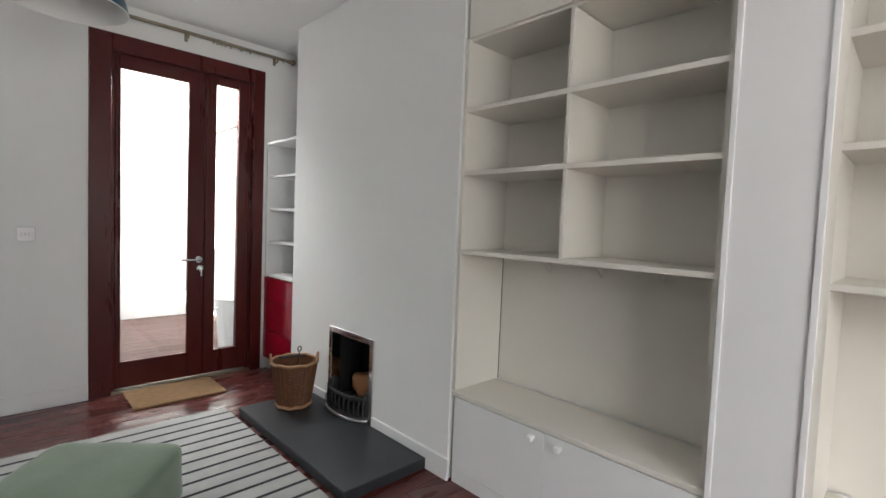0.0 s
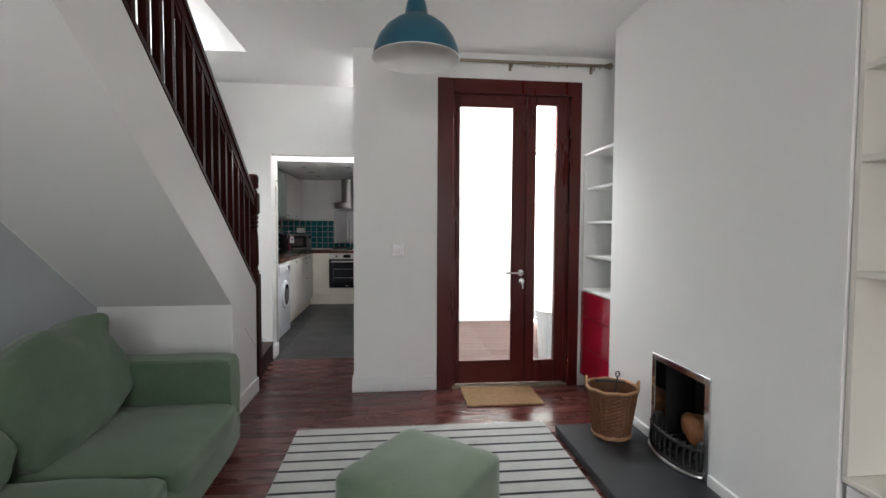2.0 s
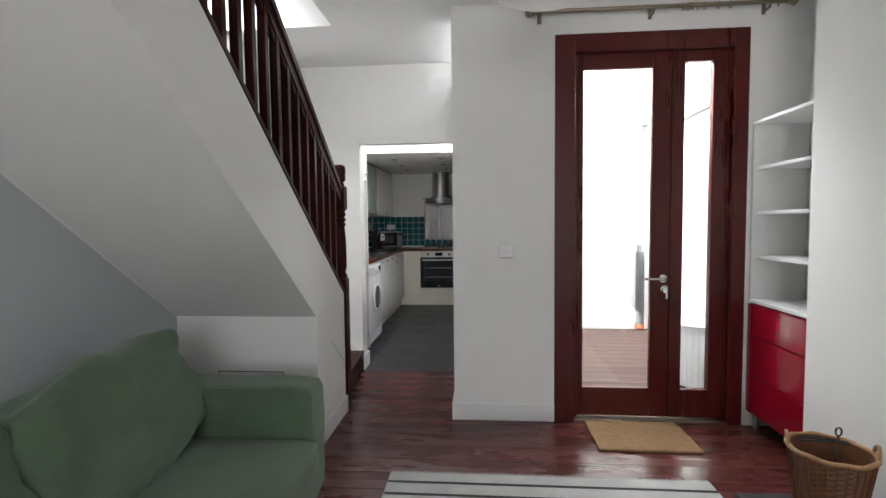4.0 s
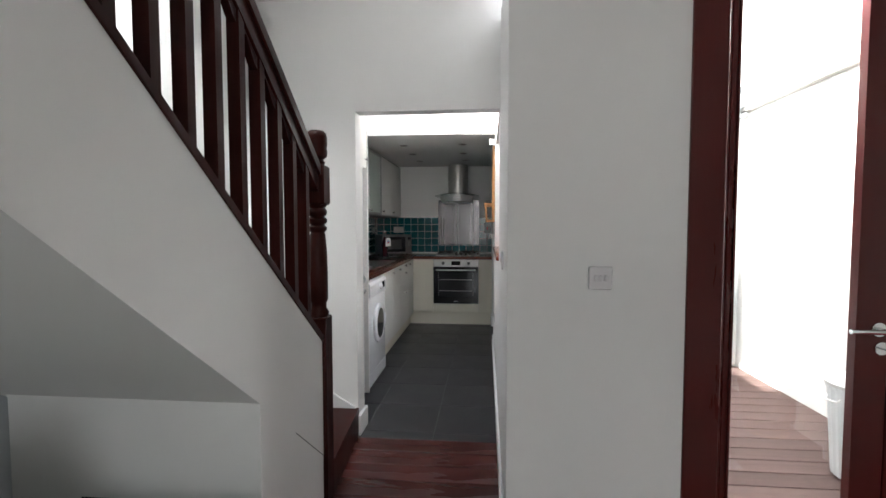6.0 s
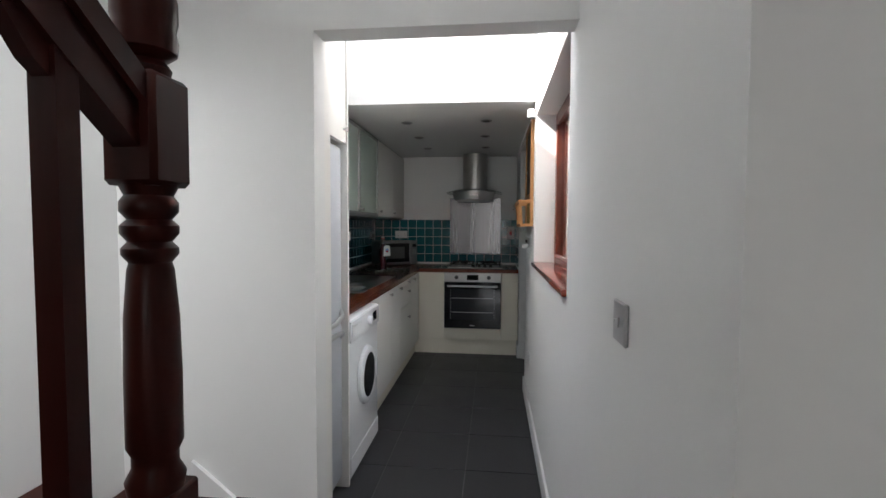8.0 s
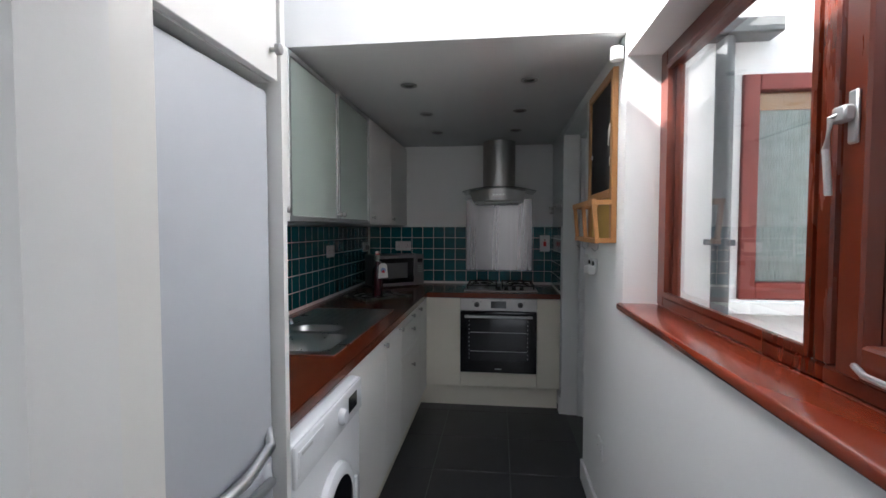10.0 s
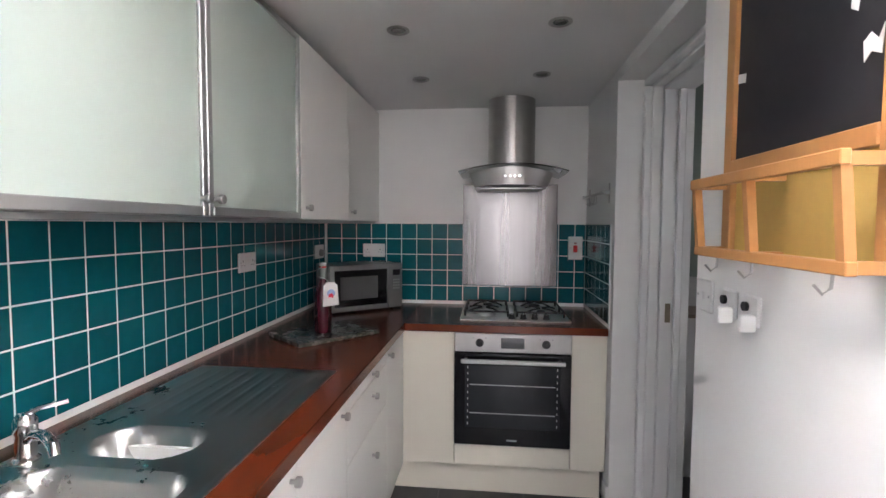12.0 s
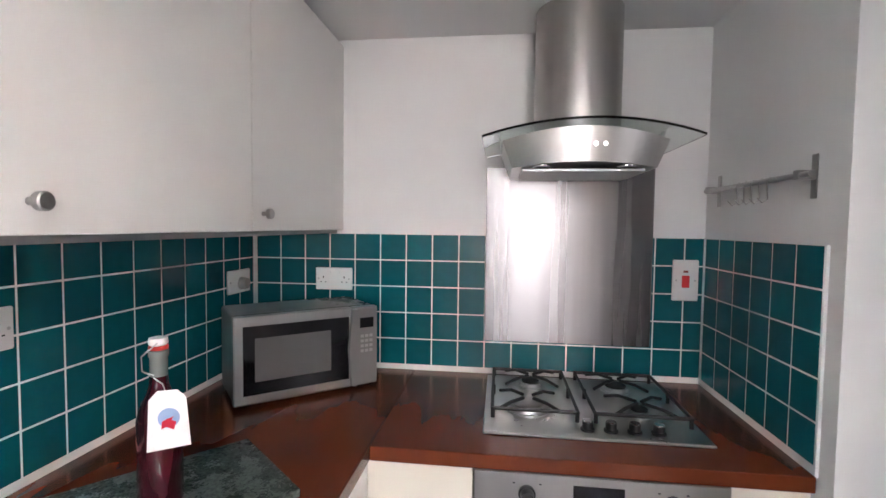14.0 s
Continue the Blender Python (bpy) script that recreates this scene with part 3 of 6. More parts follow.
# ---------------------------------------------------------------- courtyard
struct("courtyard_ground", boxes((-40, XK - 0.25, YS - 0.2, YB + 0.2, -0.30, -0.22), (-40, 40, YB + 0.2, 60, -0.30, -0.22), (-40, 40, -60, YS - 0.2, -0.30, -0.22), (XR + 0.4, 40, YS - 0.2, YB + 0.2, -0.30, -0.22), (0.02, 2.10, YD + 0.25, 6.30, -0.12, -0.06)), COPING, "plain ground round the house", "ground")
struct("courtyard_wall", boxes((2.10, 2.32, YD + 0.25, 6.30, -0.2, 2.38)), RENDERW, "white painted garden wall")
struct("courtyard_coping", boxes((2.06, 2.36, YD + 0.25, 6.29, 2.38, 2.44), bevel=0.01), COPING, "grey stone coping on the garden wall", "coping")
struct("courtyard_end_wall", boxes((0.02, 0.335, 6.30, 6.5, -0.2, 4.2), (0.92, 2.32, 6.30, 6.5, -0.2, 4.2), (0.335, 0.92, 6.30, 6.5, -0.2, 1.12), (0.335, 0.92, 6.30, 6.5, 2.10, 4.2)), RENDERW, "white painted end wall of the courtyard")


def puff(bm, centre, half, e=6.0, cuts=9, turn=None, wobble=0.0, seed=0.0, sag=0.0):
    """A stuffed, rounded block: a cube bent to a superellipsoid, uneven by wobble metres."""
    vs = bmesh.ops.create_cube(bm, size=2)["verts"]
    es = list({ed for v in vs for ed in v.link_edges})
    bmesh.ops.subdivide_edges(bm, edges=es, cuts=cuts, use_grid_fill=True)
    turn = turn or Matrix()
    vs = [v for v in bm.verts if not v.tag]
    for v in vs:
        u = v.co.copy()
        r = (abs(u.x) ** e + abs(u.y) ** e + abs(u.z) ** e) ** (-1 / e)
        p = Vector((u.x * r * half[0], u.y * r * half[1], u.z * r * half[2]))
        if wobble:
            q = p * 6 + Vector((seed, seed * 1.7, 0))
            p += Vector((noise.noise(q), noise.noise(q + Vector((9, 0, 0))), noise.noise(q + Vector((0, 9, 0))))) * wobble
            q = p * 17
            p += u.normalized() * noise.noise(q) * wobble * 0.35
        p.z -= sag * max(0.0, u.z) * (1 - u.x * u.x) * (1 - u.y * u.y)
        v.co = Vector(centre) + (turn @ p)
        v.tag = True


def U(*a, **k):
    bm = bmesh.new()
    puff(bm, *a, **k)
    return bm


# ---------------------------------------------------------------- living room: fireplace
hearth = solid("hearth", B(1.125, 1.638, 1.25, 2.525, 0.0, 0.057, bevel=0.004), SLATE, "dark slate hearth slab with a chipped edge", "hearth")
fire = thing("fireplace", "black fire opening with a polished steel trim", "fireplace", 1.65, 2.015, 0.057)
part("firebox", boxes((1.70, 1.925, 1.762, 1.775, 0.058, 0.586), (1.70, 1.925, 2.255, 2.268, 0.058, 0.586), (1.90, 1.925, 1.775, 2.255, 0.058, 0.586), (1.70, 1.90, 1.775, 2.255, 0.575, 0.586), (1.64, 1.90, 1.775, 2.255, 0.0575, 0.066)), BLACK, fire, "sooty black lining")
part("trim_left", B(1.628, 1.70, 2.235, 2.272, 0.058, 0.588, bevel=0.003), CHROME, fire, "polished steel strip")
part("trim_right", B(1.628, 1.70, 1.757, 1.795, 0.058, 0.588, bevel=0.003), CHROME, fire, "polished steel strip")
part("trim_top", B(1.628, 1.70, 1.795, 2.235, 0.548, 0.588, bevel=0.003), CHROME, fire, "polished steel strip")
grate = thing("fire_grate", "black cast-iron fire grate with a curved front", "fire grate", 1.66, 2.03, 0.057)
arc = [(1.66 - 0.10 * math.cos(a), 2.03 + 0.225 * math.sin(a)) for a in [radians(d) for d in range(-90, 91, 12)]]
for zz, rr in ((0.085, 0.014), (0.20, 0.012)):
    part("front_rail", T([(x, y, zz) for x, y in arc], rr, 8), BLACK, grate, smooth=True)
for i, (x, y) in enumerate(arc[1:-1]):
    part("bar", T([(x, y, 0.07), (x - 0.006, y, 0.14), (x, y, 0.205), (x + 0.004, y, 0.222)], 0.007, 6), BLACK, grate, smooth=True)
for y in (2.235, 1.825):
    part("end_casting", U((1.655, y, 0.15), (0.035, 0.028, 0.092), e=3.5, cuts=5, wobble=0.006), BLACK, grate, "scrolled iron end", smooth=True)
part("ash_lip", T([(x - 0.012, y, 0.067) for x, y in arc], 0.010, 8), STEEL, grate, "bright steel lip", smooth=True)
part("grid", boxes(*[(1.66, 1.88, 1.86 + 0.045 * k, 1.872 + 0.045 * k, 0.11, 0.122) for k in range(8)]), BLACK, grate)
LOG = material("orange_brown_log", (0.19, 0.075, 0.022), rough=0.85, vary=0.35, scale=9, bump=0.6, bump_scale=40)
solid("firewood_log", U((1.78, 1.99, 0.205), (0.085, 0.17, 0.085), e=2.6, cuts=7, wobble=0.03, seed=3), LOG, "rough orange-brown log lying in the grate", "log", smooth=True)

# wicker basket
bx, by = 1.415, 2.345
basket = thing("wicker_basket", "brown wicker log basket with two loop handles", "basket", bx, by, 0.057)
bm = bmesh.new()
NZ, NS = 26, 56
rings = []
for i in range(NZ + 1):
    f = i / NZ
    r = 0.103 + 0.045 * f ** 0.9
    rings.append([bm.verts.new((bx + (r + 0.0035 * math.sin(math.pi * i + math.pi * (j // 2))) * math.cos(2 * math.pi * j / NS),
                                by + (r + 0.0035 * math.sin(math.pi * (i + 0.5) + math.pi * (j // 2))) * math.sin(2 * math.pi * j / NS), 0.06 + 0.30 * f)) for j in range(NS)])
for a, b in zip(rings, rings[1:]):
    for j in range(NS):
        bm.faces.new((a[j], a[(j + 1) % NS], b[(j + 1) % NS], b[j]))
bm.faces.new(list(reversed(rings[0])))
inner = [[bm.verts.new((bx + (0.095 + 0.045 * f) * math.cos(2 * math.pi * j / NS), by + (0.095 + 0.045 * f) * math.sin(2 * math.pi * j / NS), 0.07 + 0.29 * f)) for j in range(NS)] for f in (0, 1)]
for j in range(NS):
    k = (j + 1) % NS
    bm.faces.new((inner[0][k], inner[0][j], inner[1][j], inner[1][k]))
    bm.faces.new((inner[1][j], rings[-1][j], rings[-1][k], inner[1][k]))
bm.faces.new(inner[0])
part("woven_side", bm, WICKER, basket)
for i in range(0, NS, 2):
    a = 2 * math.pi * i / NS
    c, s = math.cos(a), math.sin(a)
    part("stake", T([(bx + (0.106 + 0.045 * f ** 0.9) * c, by + (0.106 + 0.045 * f ** 0.9) * s, 0.062 + 0.296 * f) for f in (0, 0.33, 0.66, 1)], 0.0032, 5), WICKER, basket)
for f, rr, nm in ((0.05, 0.012, "base_band"), (1.0, 0.010, "rim")):
    r = 0.104 + 0.046 * f ** 0.9
    part(nm, T([(bx + r * math.cos(2 * math.pi * j / 40), by + r * math.sin(2 * math.pi * j / 40), 0.06 + 0.30 * f + 0.003 * math.sin(j * 5)) for j in range(40)], rr, 8, closed=True), WICKER_PALE, basket, "pale plaited band", smooth=True)
for a0 in (radians(155), radians(-25)):
    pts = []
    for k in range(9):
        g = math.pi * k / 8
        aa = a0 + 0.26 * math.cos(g)
        pts.append((bx + 0.152 * math.cos(aa), by + 0.152 * math.sin(aa), 0.352 + 0.055 * math.sin(g)))
    part("loop_handle", T(pts, 0.007, 8), WICKER_PALE, basket, smooth=True)
poker = thing("fire_poker", "black iron poker standing in the wicker basket", "poker", bx + 0.03, by + 0.01, 0.07)
bm = bmesh.new()
tube(bm, [(bx - 0.03, by - 0.03, 0.075), (bx + 0.045, by + 0.02, 0.41)], 0.0045, 8)
part("rod", bm, BLACK, poker)
part("ring_handle", T([(bx + 0.045 + 0.012 * math.sin(2 * math.pi * k / 12), by + 0.02, 0.428 + 0.018 * math.cos(2 * math.pi * k / 12)) for k in range(12)], 0.004, 6, closed=True), BLACK, poker, smooth=True)
tongs = thing("fire_tongs", "dark metal tongs lying across the basket", "tongs", bx, by + 0.05, 0.36)
part("arm", T([(bx - 0.08, by + 0.06, 0.372), (bx + 0.04, by + 0.03, 0.378), (bx + 0.10, by + 0.02, 0.372)], 0.005, 6), BLACK, tongs, smooth=True)
part("arm", T([(bx - 0.07, by + 0.09, 0.372), (bx + 0.03, by + 0.045, 0.382), (bx + 0.10, by + 0.04, 0.372)], 0.005, 6), BLACK, tongs, smooth=True)

# ---------------------------------------------------------------- alcove shelves with cupboards
FX = 1.645
SHZ = (1.185, 1.573, 1.879)


def alcove(y0, y1, div, group):
    """Built-in shelves between y0 and y1 over a low cupboard."""
    unit = thing("alcove_shelves", "built-in cream painted shelves, empty", "shelves", 1.82, (y0 + y1) / 2, 0.47, group=group)
    for z in SHZ:
        part("shelf", B(FX + 0.004, XR - 0.004, y0, y1, z - 0.022, z, bevel=0.002), SHELF, unit)
    part("side_panel", B(FX + 0.002, XR - 0.004, y1 - 0.002, y1 + 0.018, 0.47, 2.215), SHELF, unit)
    part("side_panel", B(FX + 0.002, XR - 0.004, y0 - 0.018, y0 + 0.002, 0.47, 2.215), SHELF, unit)
    if div is not None:
        for za, zb in zip((SHZ[0], SHZ[1], SHZ[2]), (SHZ[1] - 0.022, SHZ[2] - 0.022, 2.20)):
            part("divider", B(FX + 0.008, XR - 0.004, div - 0.010, div + 0.010, za, zb, bevel=0.002), SHELF, unit)
    part("back_panel", B(XR - 0.004, XR + 0.004, y0, y1, 0.47, 2.2), SHELF, unit, "cream painted wall at the back of the shelves")
    for k in range(3):
        yy = y0 + (y1 - y0) * (0.25 + 0.24 * k)
        part("bracket", P([(XR - 0.006, SHZ[0] - 0.022), (XR - 0.10, SHZ[0] - 0.022), (XR - 0.085, SHZ[0] - 0.030), (XR - 0.016, SHZ[0] - 0.085), (XR - 0.006, SHZ[0] - 0.10)], "y", yy - 0.004, yy + 0.004), SHELF, unit)
    if y1 > 0.5:
        # black strip paints the darkness of a corner seam, nothing is cut open
        part("seam", boxes((XR - 0.0065, XR - 0.0035, y1 - 0.0055, y1 - 0.002, 0.47, SHZ[0] - 0.022)), BLACK, unit, "black strip for the shade in the corner seam")
    low = thing("alcove_cupboard", "low cream cupboard with two flush doors", "cupboard", 1.82, (y0 + y1) / 2, 0, group=group)
    part("top", B(FX - 0.004, XR - 0.014, y0 - 0.016, y1 + 0.016, 0.445, 0.468, bevel=0.003), SHELF, low, "white painted cupboard top")
    part("carcass", B(FX + 0.022, XR, y0, y1, 0.0, 0.444), SHELF, low)
    mid = (y0 + y1) / 2 + 0.035
    for a, b, ky in ((y0, mid - 0.0015, mid - 0.08), (mid + 0.0015, y1, mid + 0.055)):
        d = part("door", B(FX + 0.002, FX + 0.021, a, b, 0.07, 0.438, bevel=0.002), TRIM, low, "white painted flush door")
        part("knob", L([(0.009, 0.0), (0.008, 0.012), (0.016, 0.02), (0.017, 0.028), (0.011, 0.034), (0, 0.035)], (0, 0, 0), 16, "X"), TRIM, d, "white round knob", smooth=True)
        kn = d.children[0]
        kn.data.transform(Matrix.Translation((FX + 0.002, ky, 0.405)) @ Matrix.Rotation(math.pi, 4, "Z"))
    part("plinth", B(FX + 0.004, FX + 0.021, y0, y1, 0.0, 0.066), TRIM, low)
    top = thing("alcove_top_cupboard", "cream top cupboard with two plain doors under the ceiling", "cupboard", 1.82, (y0 + y1) / 2, 2.2, group=group)
    part("carcass", B(FX + 0.022, XR, y0, y1, 2.205, H - 0.002), SHELF, top)
    mm = div if div is not None else (y0 + y1) / 2
    for a, b in ((y0, mm - 0.0015), (mm + 0.0015, y1)):
        part("door", B(FX + 0.001, FX + 0.021, a, b, 2.215, H - 0.03, bevel=0.002), SHELF, top)
    part("top_rail", B(FX + 0.003, FX + 0.021, y0, y1, H - 0.028, H - 0.002), SHELF, top)


alcove(-0.066, 1.075, 0.51, "alcove units")
alcove(-1.45, -0.353, -0.90, "alcove units")
struct("alcove_pillar", boxes((FX - 0.008, XR, -0.335, -0.084, 0, H)), TRIM, "white painted pier between the shelved alcoves", "pier")
struct("alcove_trim", boxes((FX - 0.016, FX - 0.008, -0.336, -0.318, 0, H), bevel=0.002), TRIM, "thin white moulding on the pier", "trim")
struct("alcove_trim", boxes((FX - 0.016, FX - 0.008, -0.101, -0.083, 0, H), bevel=0.002), TRIM, "thin white moulding on the pier", "trim")
struct("wall_alcove_end", boxes((FX, XR, YS, -1.47, 0, H)), WALL, "plain white wall beyond the shelves")

# ---------------------------------------------------------------- shelf unit with red drawers
ux = 1.648
red = thing("drawer_chest", "glossy red three-drawer chest on short legs", "chest of drawers", 1.8, 3.13, 0)
part("carcass", B(ux + 0.02, XR - 0.01, 2.856, 3.402, 0.105, 0.806, bevel=0.002), REDGLOSS, red)
for z0, z1 in ((0.107, 0.345), (0.349, 0.598), (0.602, 0.80)):
    part("drawer_front", B(ux, ux + 0.019, 2.858, 3.352, z0, z1, bevel=0.003), REDGLOSS, red)
part("side_stile", B(ux, ux + 0.019, 3.356, 3.402, 0.107, 0.80, bevel=0.002), REDGLOSS, red)
for y in (2.90, 3.37):
    for x in (ux + 0.05, XR - 0.06):
        part("leg", C((x, y, 0), (x, y, 0.105), 0.016, seg=14), ALU, red, "short metal leg")
rack = thing("shelf_unit", "white open shelf unit standing on the red chest, empty", "shelves", 1.85, 3.13, 0.808)
for k in range(5):
    z = 0.83 + 0.2775 * k
    part("shelf", B(ux + (0.0 if k in (0, 4) else 0.03), XR - 0.012, 2.856, 3.384, z - 0.02, z, bevel=0.002), TRIM, rack)
part("side_panel", B(ux + 0.004, XR - 0.012, 3.385, 3.404, 0.808, 1.94, bevel=0.002), TRIM, rack)
part("back_panel", B(XR - 0.012, XR - 0.004, 2.856, 3.384, 0.808, 1.94), material("pale_green_panel", (0.58, 0.63, 0.54), rough=0.5, vary=0.03), rack, "pale green back panel")

# ---------------------------------------------------------------- curtain rod and pendant lamp
rod = thing("curtain_rod", "aged metal curtain rod with ball finials above the door", "curtain rod", 1.05, 3.33, 2.64)
RZ = 2.64
part("rod", C((0.30, 3.335, RZ), (1.79, 3.335, RZ), 0.0125, seg=16), BRASSY, rod, smooth=True)
for x, s in ((0.30, -1), (1.79, 1)):
    part("finial", L([(0.013, 0), (0.019, 0.004 * s), (0.019, 0.012 * s), (0.012, 0.016 * s), (0.022, 0.026 * s), (0.028, 0.040 * s), (0.022, 0.055 * s), (0.010, 0.064 * s), (0, 0.066 * s)], (x, 3.335, RZ), 18, "X"), BRASSY, rod, "ball finial", smooth=True)
for x in (0.335, 1.02, 1.70):
    bm = B(x - 0.012, x + 0.012, YD - 0.006, YD, RZ - 0.045, RZ + 0.02, bevel=0.002)
    tube(bm, [(x, YD - 0.004, RZ - 0.03), (x, 3.345, RZ - 0.028), (x, 3.335, RZ - 0.014)], 0.007, 8)
    part("bracket", bm, BRASSY, rod)
for x, tilt in ((1.19, 0.5), (1.225, -0.6), (1.25, 0.2), (1.275, 0.9), (1.32, 0.0), (1.40, -0.1), (1.47, 0.1), (1.745, 0.3)):
    part("curtain_ring", T([(x + 0.019 * math.sin(tilt) * math.cos(2 * math.pi * k / 16), 3.335 + 0.019 * math.cos(tilt) * math.cos(2 * math.pi * k / 16), RZ - 0.006 + 0.021 * math.sin(2 * math.pi * k / 16)) for k in range(16)], 0.0025, 6, closed=True), BRASSY, rod, smooth=True)

LX, LY, LZ = 0.195, 1.985, 2.152
lamp = thing("pendant_lamp", "teal-blue enamel dome pendant lamp, switched off", "pendant lamp", LX, LY, LZ)
prof = [(0.214, 0.0), (0.205, 0.045), (0.185, 0.095), (0.15, 0.142), (0.105, 0.178), (0.07, 0.196), (0.056, 0.215), (0.05, 0.255), (0.044, 0.275), (0.0, 0.277)]
outer = bmesh.new()
lathe(outer, prof, (LX, LY, LZ), 48)
for f in [f for f in outer.faces if len(f.verts) > 4 and f.calc_center_median().z < LZ + 0.01]:
    outer.faces.remove(f)
part("shade", outer, BLUE, lamp, "teal-blue enamelled shade", smooth=True)
inn = bmesh.new()
lathe(inn, [(max(r - 0.003, 0.001), h - 0.0015 if h > 0 else 0.0) for r, h in prof[:8]], (LX, LY, LZ), 48)
for f in [f for f in inn.faces if len(f.verts) > 4 and f.calc_center_median().z < LZ + 0.01]:
    inn.faces.remove(f)
part("shade_lining", inn, LAMPIN, lamp, "white enamelled inside", smooth=True)
part("rim", T([(LX + 0.2135 * math.cos(2 * math.pi * k / 48), LY + 0.2135 * math.sin(2 * math.pi * k / 48), LZ) for k in range(48)], 0.0025, 6, closed=True), LAMPIN, lamp, "thin white rim", smooth=True)
part("flex", C((LX, LY, LZ + 0.275), (LX, LY, H - 0.02), 0.0035, seg=8), WHITEPL, lamp)
part("ceiling_rose", L([(0.045, 0), (0.045, 0.008), (0.03, 0.022), (0.0, 0.024)], (LX, LY, H - 0.024), 24), WHITEPL, lamp, smooth=True)
part("bulb", L([(0.0, 0), (0.018, 0.006), (0.028, 0.03), (0.022, 0.055), (0.013, 0.075), (0.013, 0.10)], (LX, LY, LZ + 0.11), 18), LAMPIN, lamp, smooth=True)

# ---------------------------------------------------------------- sofa, footstool, rug, doormat
sofa = thing("sofa", "sage green velvet two-seat sofa with loose back cushions", "sofa", -1.35, 1.65, 0)
part("base", U((-1.33, 1.63, 0.135), (0.52, 0.93, 0.105), e=14, cuts=7, wobble=0.006), SOFA, sofa, smooth=True)
for y, s in ((2.50, 1), (0.76, 2)):
    part("arm", U((-1.35, y, 0.298), (0.50, 0.098, 0.262), e=16, cuts=11, wobble=0.005, seed=s), SOFA, sofa, "square upholstered arm", smooth=True)
part("back", U((-1.73, 1.63, 0.34), (0.125, 0.93, 0.30), e=9, cuts=9, wobble=0.010), SOFA, sofa, smooth=True)
part("seat_cushion", U((-1.20, 2.01, 0.258), (0.415, 0.395, 0.068), e=9, cuts=11, wobble=0.010, seed=5, sag=-0.012), SOFA, sofa, smooth=True)
part("seat_cushion", U((-1.20, 1.235, 0.258), (0.415, 0.376, 0.068), e=9, cuts=11, wobble=0.010, seed=7, sag=-0.012), SOFA, sofa, smooth=True)
tilt = Matrix.Rotation(radians(-15), 4, "Y") @ Matrix.Rotation(radians(9), 4, "X")
part("back_cushion", U((-1.50, 2.00, 0.565), (0.125, 0.415, 0.258), e=5.5, cuts=17, turn=tilt, wobble=0.036, seed=11), SOFA, sofa, "slouching loose back cushion", smooth=True)
part("back_cushion", U((-1.50, 1.185, 0.53), (0.125, 0.405, 0.245), e=5.5, cuts=17, turn=Matrix.Rotation(radians(-17), 4, "Y"), wobble=0.04, seed=17), SOFA, sofa, "slouching loose back cushion", smooth=True)
for x in (-0.93, -1.76):
    for y in (0.76, 2.50):
        part("foot", C((x, y, 0), (x, y, 0.045), 0.025, seg=14), DARKWOOD, sofa)

OX, OY = 0.205, 1.64
stool = thing("footstool", "pale green velvet cube footstool standing on the rug", "footstool", OX, OY, 0.012, rz=-38)
part("cushion", U((0, 0, 0.165), (0.272, 0.282, 0.132), e=10, cuts=12, wobble=0.008, seed=2, sag=-0.01), OTTO, stool, smooth=True, local=True)
part("piping", T([(sx * 0.25, sy * 0.26, 0.045) for sx, sy in ((-1, -1), (1, -1), (1, 1), (-1, 1))], 0.004, 6, closed=True), OTTO, stool, local=True)
for sx in (-1, 1):
    for sy in (-1, 1):
        part("foot", C((sx * 0.2, sy * 0.21, 0.0), (sx * 0.2, sy * 0.21, 0.045), 0.02, seg=12), DARKWOOD, stool, local=True)

rug = thing("rug", "pale grey flat-woven rug with thin dark stripes", "rug", 0.28, 1.55, 0)
RX0, RX1, RY0, RY1 = -0.535, 1.098, 0.42, 2.695
part("weave", B(RX0, RX1, RY0, RY1, 0.001, 0.010, bevel=0.003), RUG, rug)
k = 0
while RY1 - 0.092 - 0.107 * k > RY0 + 0.02:
    y = RY1 - 0.092 - 0.107 * k
    part("stripe", B(RX0 + 0.004, RX1 - 0.004, y - 0.0095, y + 0.0095, 0.006, 0.0115, bevel=0.0008), RUG_D, rug, "dark woven stripe")
    k += 1
bm = bmesh.new()
rr = random.Random(3)
for k in range(160):
    x = RX0 + (RX1 - RX0) * (k + 0.5) / 160
    box(bm, x - 0.0025, x + 0.0025, RY1, RY1 + 0.018 + 0.012 * rr.random(), 0.001, 0.004)
tagged(part("fringe", bm, RUG, rug, "short pale fringe"), kind="stuff")

mat_ = thing("doormat", "brown coir doormat lying at the garden door", "doormat", 0.92, 3.2, 0)
bm = bmesh.new()
box(bm, 0.628, 1.214, 3.0, 3.392, 0.001, 0.017, bevel=0.004)
part("coir_top", bm, MAT_COIR, mat_)

# ---------------------------------------------------------------- switches in the living room


def plate_on(name, label, cat, o, u, n, w, h, rockers=0, mat=None):
    """A wall plate at o, with its width along u and its face towards n (unit vectors along x or y)."""
    m = Matrix((( *u, 0), (0, 0, 1, 0), (*n, 0), (0, 0, 0, 1))).transposed()
    m.translation = o
    ob = new(name)
    ob.matrix_basis = m
    tagged(ob, label, cat)
    part("plate", B(-w / 2, w / 2, -h / 2, h / 2, 0, 0.009, bevel=0.003), mat or WHITEPL, ob, local=True)
    for i in range(rockers):
        x = (i - (rockers - 1) / 2) * 0.018
        part("rocker", B(x - 0.006, x + 0.006, -0.011, 0.011, 0.0085, 0.013, bevel=0.002), mat or WHITEPL, ob, local=True)
    for s in (-1, 1):
        part("screw", C((s * (w / 2 - 0.012), 0, 0.0085), (s * (w / 2 - 0.012), 0, 0.0105), 0.0035, seg=10), ALU, ob, local=True)
    return ob


